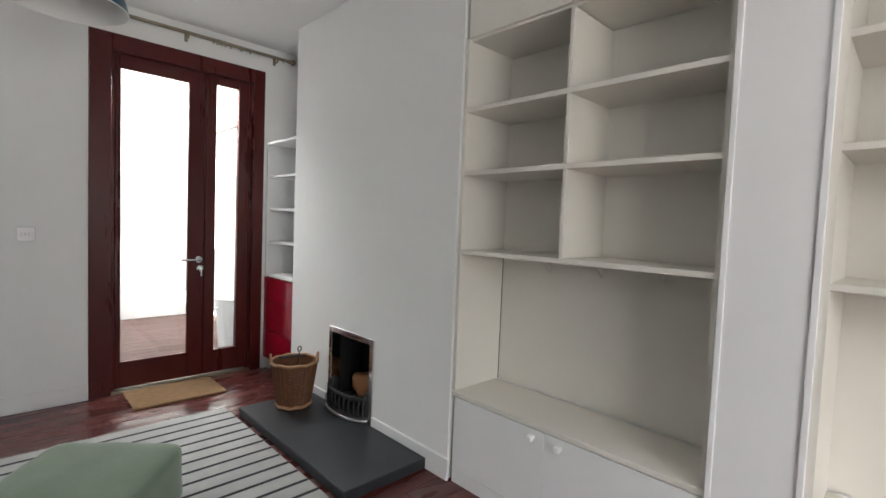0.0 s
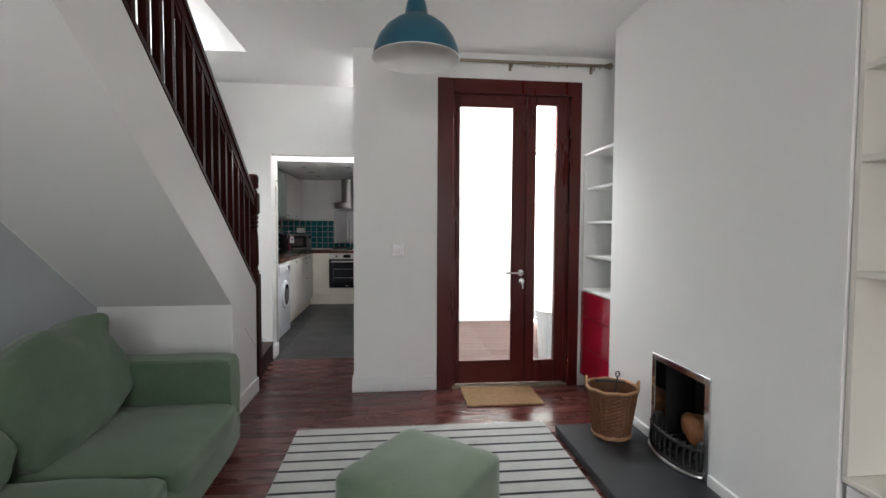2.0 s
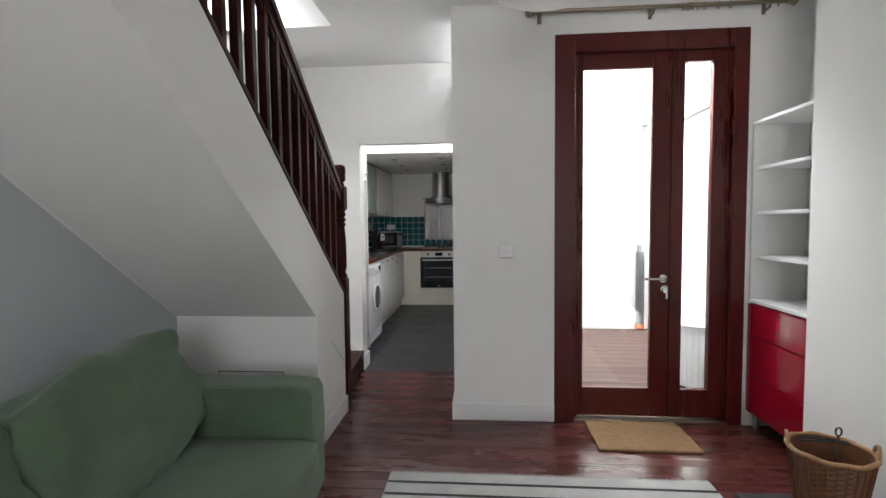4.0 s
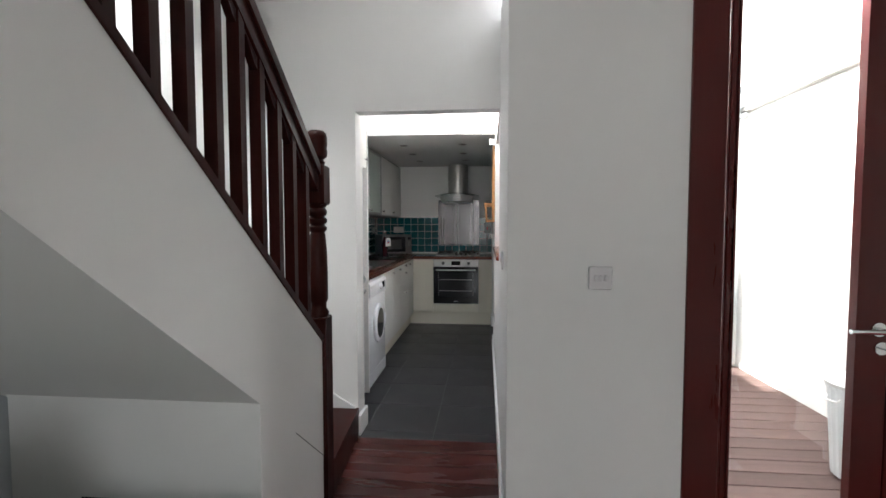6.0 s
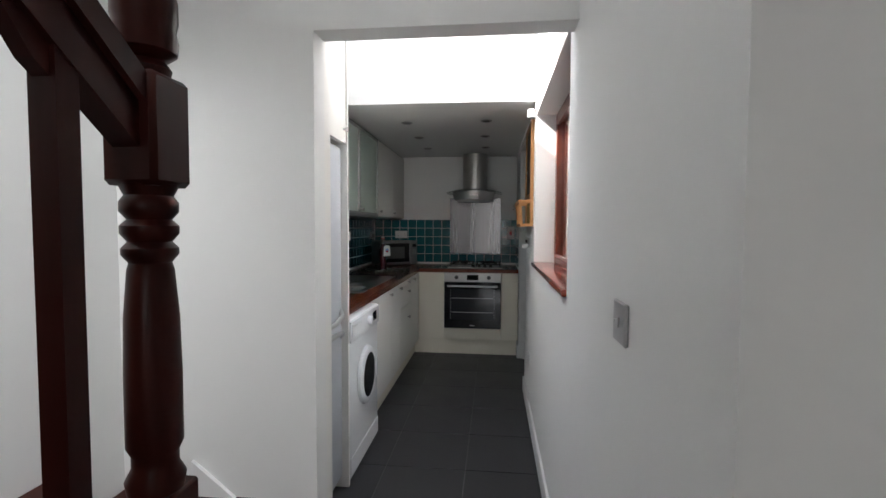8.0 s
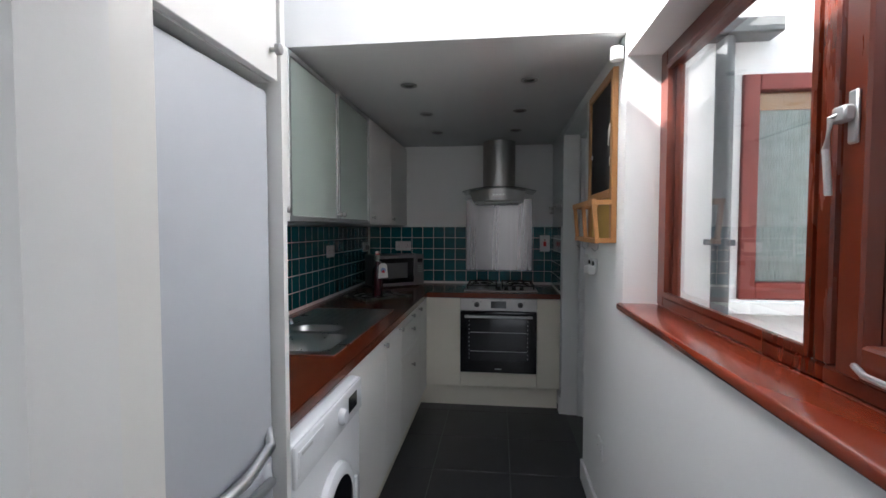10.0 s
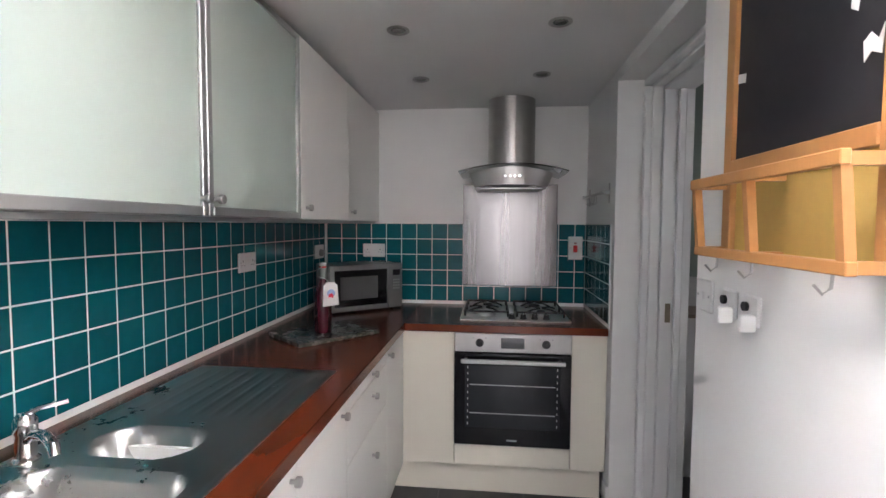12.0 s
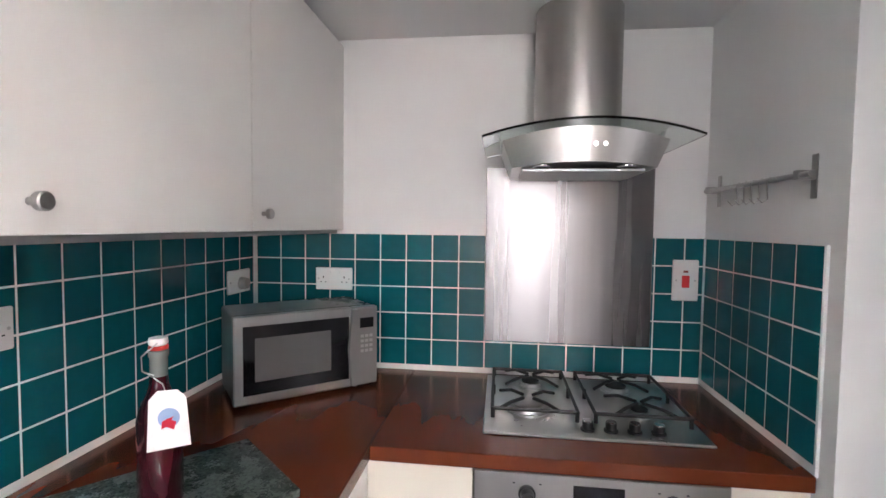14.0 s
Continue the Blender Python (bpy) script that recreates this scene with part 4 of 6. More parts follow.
SATIN = material("satin_grey_plate", (0.52, 0.51, 0.52), rough=0.4, metal=0.4, vary=0.03)
plate_on("light_switch", "satin grey three-gang light switch on the wall", "light switch", (0.119, YD, 1.141), (1, 0, 0), (0, -1, 0), 0.088, 0.088, 3, SATIN)
plate_on("light_switch", "satin grey light switch in the passage", "light switch", (XP, 3.87, 1.172), (0, -1, 0), (-1, 0, 0), 0.088, 0.088, 1, SATIN)

# ---------------------------------------------------------------- kitchen: wall cabinets
WT0, WT1 = 0.883, 0.922
UX = -1.568


def knob(parent, x, y, z, axis="X", r=0.013):
    bm = bmesh.new()
    if axis == "X":
        lathe(bm, [(r * 0.45, 0.0), (r * 0.4, 0.014), (r, 0.016), (r, 0.026), (r * 0.85, 0.028), (0, 0.0285)], (x, y, z), 18, "X")
    else:
        lathe(bm, [(r * 0.45, 0.0), (r * 0.4, -0.014), (r, -0.016), (r, -0.026), (r * 0.85, -0.028), (0, -0.0285)], (x, y, z), 18, "Y")
    bmesh.ops.recalc_face_normals(bm, faces=bm.faces[:])
    return part("knob", bm, STEEL, parent, "round steel knob", smooth=True)


def wall_cabinet(y0, y1, glazed, ky):
    label = "wall cabinet with frosted green glass door in an aluminium frame" if glazed else "plain white wall cabinet with a small steel knob"
    c = thing("wall_cabinet", label, "wall cabinet", -1.76, (y0 + y1) / 2, 1.462, group="kitchen wall cabinets")
    body = boxes((XK, UX - 0.024, y0, y0 + 0.016, 1.462, 2.165), (XK, UX - 0.024, y1 - 0.016, y1, 1.462, 2.165), (XK, UX - 0.024, y0 + 0.016, y1 - 0.016, 1.462, 1.478), (XK, UX - 0.024, y0 + 0.016, y1 - 0.016, 2.149, 2.165),
                 (XK, XK + 0.012, y0 + 0.016, y1 - 0.016, 1.478, 2.149))
    part("body", body, CAB, c)
    a, b = y0 + 0.0015, y1 - 0.0015
    if glazed:
        for z in (1.70, 1.93):
            part("inner_shelf", B(XK + 0.012, UX - 0.0155, y0 + 0.016, y1 - 0.016, z, z + 0.016), CAB, c)
        d = part("door", boxes((UX - 0.021, UX, a, a + 0.022, 1.462, 2.163), (UX - 0.021, UX, b - 0.022, b, 1.462, 2.163), (UX - 0.021, UX, a + 0.022, b - 0.022, 1.462, 1.487), (UX - 0.021, UX, a + 0.022, b - 0.022, 2.141, 2.163), bevel=0.002), ALU, c,
                 "aluminium framed door")
        part("pane", B(UX - 0.014, UX - 0.009, a + 0.020, b - 0.020, 1.485, 2.143), FROST, d, "frosted green glass")
    else:
        d = part("door", B(UX - 0.021, UX, a, b, 1.462, 2.163, bevel=0.0015), CAB, c)
    knob(d, UX - 0.001, ky, 1.507)
    return c


wall_cabinet(5.245, 5.935, False, 5.885)
wall_cabinet(5.935, 6.535, True, 6.505)
wall_cabinet(6.535, 7.135, True, 6.562)
wall_cabinet(7.135, 7.735, False, 7.185)
wall_cabinet(7.735, 8.335, False, 7.785)
struct("cabinet_filler", boxes((XK, UX - 0.004, 8.337, YB, 1.462, 2.165)), CAB, "white filler panel at the end of the wall cabinets", "filler panel")
# solid black strip, its colour stands for the shade above the cabinets
struct("cabinet_shadow_gap", boxes((XK, UX - 0.03, 5.245, YB, 2.166, HK - 0.002)), BLACKPL, "black strip for the shade in the gap above the wall cabinets", "gap")
struct("cabinet_rail", boxes((XK + 0.02, UX - 0.03, 5.245, YB, 1.449, 1.461)), ALU, "metal strip under the wall cabinets", "trim")

# ---------------------------------------------------------------- fridge, washer and base units
fr = thing("fridge_freezer", "tall silver-grey fridge freezer with curved handles", "fridge freezer", -1.6, 4.92, 0)
part("body", B(-1.945, -1.33, 4.648, 5.185, 0.02, 1.765, bevel=0.006), FRIDGE, fr)
fd = part("fridge_door", B(-1.328, -1.272, 4.645, 5.188, 0.885, 1.768, bevel=0.018, seg=4), FRIDGE, fr, smooth=True)
zd = part("freezer_door", B(-1.328, -1.272, 4.645, 5.188, 0.06, 0.875, bevel=0.018, seg=4), FRIDGE, fr, smooth=True)
for dd, z, s in ((fd, 0.905, 1), (zd, 0.842, -1)):
    part("handle", T([(-1.276, 5.165, z + 0.035 * s), (-1.252, 5.13, z + 0.012 * s), (-1.242, 5.0, z - 0.004 * s), (-1.244, 4.88, z), (-1.27, 4.83, z + 0.008 * s)], 0.012, 10), ALU, dd, "curved silver handle", smooth=True)
part("badge", B(-1.2722, -1.2708, 4.72, 4.80, 1.715, 1.728), ALU, fd)
part("plinth", B(-1.90, -1.32, 4.65, 5.17, 0.0, 0.02), BLACKPL, fr)
over = thing("over_fridge_cabinet", "white cabinet above the fridge with a steel knob", "wall cabinet", -1.6, 4.92, 1.79)
part("body", B(XK, -1.272, 4.626, 5.19, 1.785, 2.5), CAB, over)
d = part("door", B(-1.270, -1.250, 4.634, 5.188, 1.787, 2.498, bevel=0.0015), CAB, over)
knob(d, -1.251, 5.155, 1.85)
struct("fridge_side_panel", boxes((XK, -1.243, 5.192, 5.214, 0, 2.5)), CAB, "white full-height panel beside the fridge", "side panel")
struct("fridge_side_panel", boxes((XK, -1.128, YK + 0.102, 4.622, 0, 2.5)), CAB, "white full-height panel beside the fridge", "side panel")

wm = thing("washing_machine", "white front-loading washing machine under the worktop", "washing machine", -1.55, 5.52, 0)
wx = -1.245
part("body", B(-1.86, wx, 5.222, 5.818, 0.012, 0.872, bevel=0.012, seg=3), APPL, wm, smooth=True)
part("control_panel", B(wx - 0.004, wx + 0.010, 5.226, 5.814, 0.752, 0.866, bevel=0.006, seg=2), APPL, wm, smooth=True)
part("display", B(wx + 0.0095, wx + 0.012, 5.655, 5.745, 0.785, 0.84, bevel=0.001), BLACKGLASS, wm, "dark display window")
part("programme_dial", L([(0.027, 0), (0.027, 0.012), (0.022, 0.022), (0, 0.023)], (wx + 0.009, 5.57, 0.81), 24, "X"), APPL, wm, smooth=True)
part("detergent_drawer", B(wx + 0.009, wx + 0.013, 5.24, 5.42, 0.775, 0.85, bevel=0.002), APPL, wm)
part("badge", B(wx + 0.0125, wx + 0.0137, 5.26, 5.33, 0.832, 0.84), ALU, wm)
part("door_ring", L([(0.165, 0), (0.170, 0.006), (0.165, 0.022), (0.145, 0.032), (0.128, 0.030), (0.124, 0.012), (0.124, 0.0)], (wx - 0.002, 5.52, 0.50), 44, "X"), APPL, wm, "white round door rim", smooth=True)
part("door_glass", L([(0.128, 0.014), (0.11, 0.004), (0.07, -0.01), (0.0, -0.014)], (wx + 0.012, 5.52, 0.50), 36, "X"), BLACKGLASS, wm, "dark domed porthole", smooth=True)
part("door_latch", B(wx + 0.02, wx + 0.036, 5.655, 5.68, 0.44, 0.56, bevel=0.006, seg=2), APPL, wm, smooth=True)
part("kick_panel", B(wx - 0.002, wx + 0.004, 5.23, 5.81, 0.03, 0.13, bevel=0.002), APPL, wm)

BX = -1.292


def base_unit(name, label, cat, y0, y1, fronts, ks):
    u = thing(name, label, cat, -1.6, (y0 + y1) / 2, 0, group="kitchen base units")
    part("body", B(XK + 0.01, BX - 0.021, y0, y1, 0.15, 0.72 if name == "base_cabinet" and y0 < 6.4 else WT0 - 0.001), CAB, u)
    for (z0, z1), (ky, kz) in zip(fronts, ks):
        d = part("door" if len(fronts) == 1 else "drawer_front", B(BX - 0.019, BX, y0 + 0.0015, y1 - 0.0015, z0, z1, bevel=0.0015), CAB, u)
        knob(d, BX - 0.001, ky, kz)
    return u


base_unit("base_cabinet", "plain white base cabinet under the sink", "base cabinet", 5.85, 6.432, [(0.155, 0.878)], [(6.395, 0.84)])
base_unit("base_cabinet", "plain white base cabinet with a steel knob", "base cabinet", 6.434, 6.82, [(0.155, 0.878)], [(6.77, 0.84)])
base_unit("drawer_cabinet", "white drawer cabinet with three drawers", "base cabinet", 6.822, 7.40, [(0.155, 0.643), (0.647, 0.823), (0.827, 0.878)], [(7.15, 0.525), (7.15, 0.765), (7.15, 0.852)])
base_unit("base_cabinet", "narrow white corner base cabinet", "base cabinet", 7.402, 7.80, [(0.155, 0.878)], [(7.44, 0.845)])
struct("washer_filler", boxes((XK + 0.01, BX, 5.826, 5.848, 0, 0.878)), CAB, "white panel beside the washing machine", "side panel")
struct("plinth", boxes((-1.36, -1.345, 5.85, 7.86, 0, 0.148)), CREAM, "cream plinth under the base units", "plinth")
struct("plinth", boxes((-1.345, -0.25, 7.845, 7.86, 0, 0.165)), CREAM, "cream plinth under the oven", "plinth")
OYF = 7.790
cu = thing("base_cabinet", "cream blank base panel beside the oven", "base cabinet", -1.15, 8.1, 0, group="kitchen base units")
part("body", B(-1.30, -1.02, OYF + 0.022, YB - 0.01, 0.166, WT0 - 0.001), CREAM, cu)
part("panel", B(-1.29, -1.0185, OYF + 0.002, OYF + 0.021, 0.172, 0.88, bevel=0.0015), CREAM, cu)
cu2 = thing("base_cabinet", "narrow cream base panel beside the oven", "base cabinet", -0.33, 8.1, 0, group="kitchen base units")
part("body", B(-0.412, XP - 0.006, OYF + 0.022, YB - 0.01, 0.166, WT0 - 0.001), CREAM, cu2)
part("panel", B(-0.4135, XP - 0.006, OYF + 0.002, OYF + 0.021, 0.172, 0.88, bevel=0.0015), CREAM, cu2)

# ---------------------------------------------------------------- worktop, sink, tap
wt = thing("worktop", "glossy dark red-brown hardwood worktop, running round the corner", "worktop", -1.6, 6.8, WT0)
wtb = bmesh.new()                                   # one length with the cut-out for the sink
ring_o = [(XK + 0.006, 5.217), (-1.281, 5.217), (-1.281, YB - 0.006), (XK + 0.006, YB - 0.006)]
ring_i = [(-1.80, 5.93), (-1.405, 5.93), (-1.405, 6.485), (-1.80, 6.485)]
lv = [[[wtb.verts.new((x, y, z)) for x, y in ring] for ring in (ring_o, ring_i)] for z in (WT0, WT1)]
for i in range(4):
    k = (i + 1) % 4
    wtb.faces.new((lv[1][0][i], lv[1][0][k], lv[1][1][k], lv[1][1][i]))
    wtb.faces.new((lv[0][0][k], lv[0][0][i], lv[0][1][i], lv[0][1][k]))
    wtb.faces.new((lv[0][0][i], lv[0][0][k], lv[1][0][k], lv[1][0][i]))
    wtb.faces.new((lv[0][1][k], lv[0][1][i], lv[1][1][i], lv[1][1][k]))
bmesh.ops.bevel(wtb, geom=[e for e in wtb.edges if all(v.co.z > WT1 - 0.001 and (v.co.x > -1.282 or v.co.y < 5.22) for v in e.verts)], offset=0.003, segments=2, affect="EDGES")
part("long_run", wtb, WORKTOP, wt, "long length with the sink cut-out")
wt2 = part("end_run", B(-1.2805, XP - 0.006, 7.775, YB - 0.006, WT0, WT1 - 0.0005, bevel=0.002), WORKTOP, wt, "worktop length under the hob")

SX0, SX1, SY0, SY1 = -1.872, -1.368, 5.885, 6.95


def rrect(x, y, cx, cy, hx, hy, r):
    """Distance inside (positive) a rectangle with rounded corners."""
    dx, dy = abs(x - cx) - hx + r, abs(y - cy) - hy + r
    return r - (math.hypot(max(dx, 0), max(dy, 0)) + min(max(dx, dy), 0))


def sink_z(x, y):
    z = 0.0035
    edge = rrect(x, y, (SX0 + SX1) / 2, (SY0 + SY1) / 2, (SX1 - SX0) / 2, (SY1 - SY0) / 2, 0.012)
    z -= 0.003 * min(max((edge - 0.008) / 0.012, 0), 1)
    for cx, cy, hx, hy, r, deep in ((-1.602, 6.10, 0.182, 0.160, 0.07, 0.155), (-1.642, 6.385, 0.135, 0.082, 0.078, 0.10)):
        d = rrect(x, y, cx, cy, hx, hy, r)
        f = min(max(d / 0.045, 0), 1)
        z -= deep * (f * f * (3 - 2 * f))
    if 6.52 < y < 6.93 and -1.83 < x < -1.40:
        z += 0.0022 * max(0.0, math.sin((x + 1.83) * 2 * math.pi / 0.048)) * min(1, (y - 6.52) / 0.05, (6.93 - y) / 0.03, (x + 1.83) / 0.02, (-1.40 - x) / 0.02)
    return z


bm = bmesh.new()
nx, ny = 84, 150
grid = [[bm.verts.new((SX0 + (SX1 - SX0) * i / nx, SY0 + (SY1 - SY0) * j / ny, WT1 + 0.001 + sink_z(SX0 + (SX1 - SX0) * i / nx, SY0 + (SY1 - SY0) * j / ny))) for j in range(ny + 1)] for i in range(nx + 1)]
for i in range(nx):
    for j in range(ny):
        bm.faces.new((grid[i][j], grid[i + 1][j], grid[i + 1][j + 1], grid[i][j + 1]))
rim = [grid[i][0] for i in range(nx + 1)] + [grid[nx][j] for j in range(1, ny + 1)] + [grid[i][ny] for i in range(nx - 1, -1, -1)] + [grid[0][j] for j in range(ny - 1, 0, -1)]
skirt = [bm.verts.new((v.co.x, v.co.y, WT1 + 0.0002)) for v in rim]
for i in range(len(rim)):
    k = (i + 1) % len(rim)
    bm.faces.new((rim[k], rim[i], skirt[i], skirt[k]))
sink = thing("kitchen_sink", "stainless steel one-and-a-half bowl sink with drainer", "sink", -1.62, 6.4, WT1)
SINKM = material("satin_stainless", (0.55, 0.55, 0.53), rough=0.30, metal=1.0, vary=0.05, scale=6, bump=0.02, bump_scale=150)
part("bowl_and_drainer", bm, SINKM, sink, smooth=True)
for cx, cy, zz in ((-1.602, 6.10, 0.152), (-1.642, 6.385, 0.097)):
    part("drain", L([(0.034, 0), (0.034, 0.003), (0.026, 0.004), (0.022, 0.002), (0, 0.001)], (cx, cy, WT1 - zz), 22), CHROME, sink, "round plughole", smooth=True)
tap = thing("kitchen_tap", "chrome single-lever mixer tap beside the tiles", "tap", -1.835, 6.27, WT1)
part("body", L([(0.026, 0), (0.026, 0.006), (0.020, 0.012), (0.019, 0.062), (0.022, 0.066), (0.022, 0.094), (0.015, 0.104), (0, 0.106)], (-1.835, 6.27, WT1 + 0.001), 22), CHROME, tap, smooth=True)
part("spout", T([(-1.83, 6.268, WT1 + 0.045), (-1.79, 6.25, WT1 + 0.072), (-1.74, 6.225, WT1 + 0.082), (-1.70, 6.205, WT1 + 0.072), (-1.692, 6.20, WT1 + 0.055)], 0.011, 12), CHROME, tap, smooth=True)
part("lever", T([(-1.835, 6.27, WT1 + 0.102), (-1.815, 6.285, WT1 + 0.114), (-1.775, 6.315, WT1 + 0.120)], 0.006, 8), CHROME, tap, smooth=True)

# ---------------------------------------------------------------- oven, hob, hood
ov = thing("built_in_oven", "built-in steel and black glass oven, switched off", "oven", -0.716, OYF, 0.28)
x0, x1 = -1.015, -0.417
part("body", B(x0 + 0.01, x1 - 0.01, OYF + 0.02, YB - 0.03, 0.29, 0.878), BLACK, ov)
part("control_panel", B(x0, x1, OYF - 0.016, OYF + 0.019, 0.783, 0.881, bevel=0.002), STEEL, ov, "brushed steel fascia")
part("display", B(-0.775, -0.655, OYF - 0.0175, OYF - 0.015, 0.805, 0.86, bevel=0.001), BLACKGLASS, ov)
for kx in (-0.885, -0.545):
    kb = part("control_knob", L([(0.021, 0.0), (0.021, -0.006), (0.017, -0.008), (0.015, -0.026), (0, -0.027)], (kx, OYF - 0.016, 0.832), 22, "Y"), BLACKPL, ov, "black round knob", smooth=True)
    for s in (-1, 1):
        part("mark", B(kx + s * 0.032 - 0.003, kx + s * 0.032 + 0.003, OYF - 0.0168, OYF - 0.0158, 0.855, 0.858), BLACKPL, ov)
dr = part("oven_door", B(x0, x1, OYF - 0.020, OYF + 0.018, 0.290, 0.779, bevel=0.004), BLACKGLASS, ov, "black glass door")
part("window", B(x0 + 0.055, x1 - 0.055, OYF - 0.0212, OYF - 0.0198, 0.385, 0.715, bevel=0.0003), material("oven_window_glass", (0.022, 0.024, 0.028), rough=0.05, vary=0.1, spec=0.6), dr)
part("handle", boxes((x0 + 0.035, x1 - 0.035, OYF - 0.062, OYF - 0.046, 0.732, 0.755), (x0 + 0.05, x0 + 0.07, OYF - 0.05, OYF - 0.018, 0.736, 0.752), (x1 - 0.07, x1 - 0.05, OYF - 0.05, OYF - 0.018, 0.736, 0.752), bevel=0.004), ALU, dr, "satin aluminium bar handle")
for z in (0.61, 0.46):
    part("rack", B(x0 + 0.08, x1 - 0.08, OYF - 0.0218, OYF - 0.0210, z, z + 0.005), ALU, dr, "shelf rail seen behind the glass")
for s in (x0 + 0.068, x1 - 0.072):
    part("rack_side", boxes(*[(s, s + 0.004, OYF - 0.0218, OYF - 0.0210, 0.40 + 0.033 * k, 0.412 + 0.033 * k) for k in range(10)]), ALU, dr)
part("badge", B(-0.742, -0.69, OYF - 0.0208, OYF - 0.0196, 0.318, 0.326), ALU, dr)
cu3 = thing("oven_base_panel", "cream strip panel below the oven", "panel", -0.716, OYF, 0.17)
part("panel", B(x0 + 0.001, x1 - 0.001, OYF + 0.002, OYF + 0.021, 0.172, 0.285, bevel=0.0015), CREAM, cu3)

hob = thing("gas_hob", "stainless four-burner gas hob with black pan supports", "hob", -0.70, 8.13, WT1)
HX0, HX1, HY0, HY1, HZ = -0.998, -0.402, 7.885, 8.375, WT1
part("plate", B(HX0, HX1, HY0, HY1, HZ, HZ + 0.008, bevel=0.003), SINKM, hob, "stainless steel plate")
burn = ((-0.868, 8.06, 0.058), (-0.848, 8.27, 0.036), (-0.565, 8.265, 0.042), (-0.545, 8.06, 0.030))
for cx, cy, r in burn:
    b = part("burner", L([(r * 1.15, 0), (r * 1.15, 0.005), (r, 0.006), (r * 0.95, 0.016), (r * 0.6, 0.017), (0, 0.016)], (cx, cy, HZ + 0.007), 28), ALU, hob, "pale alloy burner", smooth=True)
    part("burner_cap", L([(r * 0.8, 0), (r * 0.82, 0.005), (r * 0.7, 0.008), (0, 0.009)], (cx, cy, HZ + 0.024), 26), BLACK if r < 0.05 else STEEL, b, smooth=True)
for cx0, cx1 in ((-0.985, -0.722), (-0.695, -0.415)):
    bm = bmesh.new()
    zt = HZ + 0.047
    ya, yb = 7.985 if cx0 < -0.8 else 7.985, 8.36
    tube(bm, [(cx0 + 0.01, ya, zt - 0.012), (cx1 - 0.01, ya, zt - 0.012), (cx1 - 0.01, yb, zt - 0.012), (cx0 + 0.01, yb, zt - 0.012)], 0.006, 6, closed=True)
    for cx, cy, r in burn:
        if cx0 < cx < cx1:
            for a in range(4):
                an = math.pi / 4 + a * math.pi / 2 if r > 0.031 else a * math.pi / 2 + math.pi / 4
                ex, ey = cx + 0.12 * math.cos(an), cy + 0.105 * math.sin(an)
                ex, ey = min(max(ex, cx0 + 0.01), cx1 - 0.01), min(max(ey, ya), yb)
                tube(bm, [(cx + r * 0.35 * math.cos(an), cy + r * 0.35 * math.sin(an), zt), (cx + 0.07 * math.cos(an), cy + 0.07 * math.sin(an), zt), (ex, ey, zt - 0.012)], 0.005, 6)
    for px in (cx0 + 0.012, cx1 - 0.012):
        for py in (ya, (ya + yb) / 2, yb):
            cyl(bm, (px, py, HZ + 0.007), (px, py, zt - 0.008), 0.006, seg=8)
    part("pan_support", bm, BLACK, hob, "black iron pan support")
for k in range(4):
    kx = -0.715 + 0.062 * k
    part("control_knob", L([(0.019, 0), (0.019, 0.006), (0.015, 0.008), (0.0145, 0.026), (0, 0.027)], (kx, 7.935, HZ + 0.007), 20), BLACKPL, hob, "black and steel knob", smooth=True)
    part("knob_cap", C((kx, 7.935, HZ + 0.033), (kx, 7.935, HZ + 0.036), 0.013, seg=18), CHROME, hob)

hood = thing("cooker_hood", "stainless chimney cooker hood with curved glass canopy", "cooker hood", -0.715, 8.2, 1.65)
part("chimney", C((-0.715, 8.265, 1.735), (-0.715, 8.265, HK - 0.002), 0.140, seg=48), STEEL, hood, "round brushed steel chimney", smooth=True)
bm = bmesh.new()
N = 28
gx0, gx1 = -1.018, -0.412
sections = []
for zoff in (0.0, 0.007):
    rows_ = []
    for j in range(9):
        fy = j / 8
        row = []
        for i in range(N + 1):
            u = -1 + 2 * i / N
            yfront = 7.945 + 0.05 * (u * u)
            y = yfront + (8.405 - yfront) * fy
            row.append(bm.verts.new((-0.715 + u * 0.303, y, 1.735 + 0.038 * (1 - u * u) + zoff)))
        rows_.append(row)
    sections.append(rows_)
lo, hi = sections
for j in range(8):
    for i in range(N):
        bm.faces.new((lo[j][i + 1], lo[j][i], lo[j + 1][i], lo[j + 1][i + 1]))
        bm.faces.new((hi[j][i], hi[j][i + 1], hi[j + 1][i + 1], hi[j + 1][i]))
for i in range(N):
    bm.faces.new((lo[0][i], lo[0][i + 1], hi[0][i + 1], hi[0][i]))
    bm.faces.new((lo[8][i + 1], lo[8][i], hi[8][i], hi[8][i + 1]))
for j in range(8):
    bm.faces.new((lo[j + 1][0], lo[j][0], hi[j][0], hi[j + 1][0]))
    bm.faces.new((lo[j][N], lo[j + 1][N], hi[j + 1][N], hi[j][N]))
part("glass_canopy", bm, glass("canopy_glass", (0.80, 0.88, 0.86)), hood, "curved clear glass visor", smooth=True)
bm = bmesh.new()
top, bot = [], []
for i in range(17):
    u = -1 + 2 * i / 16
    yf = 7.985 + 0.055 * u * u
    top.append((-0.725 + u * 0.235, yf, 1.733 + 0.030 * (1 - u * u)))
    bot.append((-0.725 + u * 0.205, yf + 0.012, 1.655 + 0.012 * (1 - u * u)))
tv, bv = [bm.verts.new(p) for p in top], [bm.verts.new(p) for p in bot]
tb, bb_ = [bm.verts.new((p[0], 8.40, p[2])) for p in top], [bm.verts.new((p[0], 8.40, 1.655)) for p in bot]
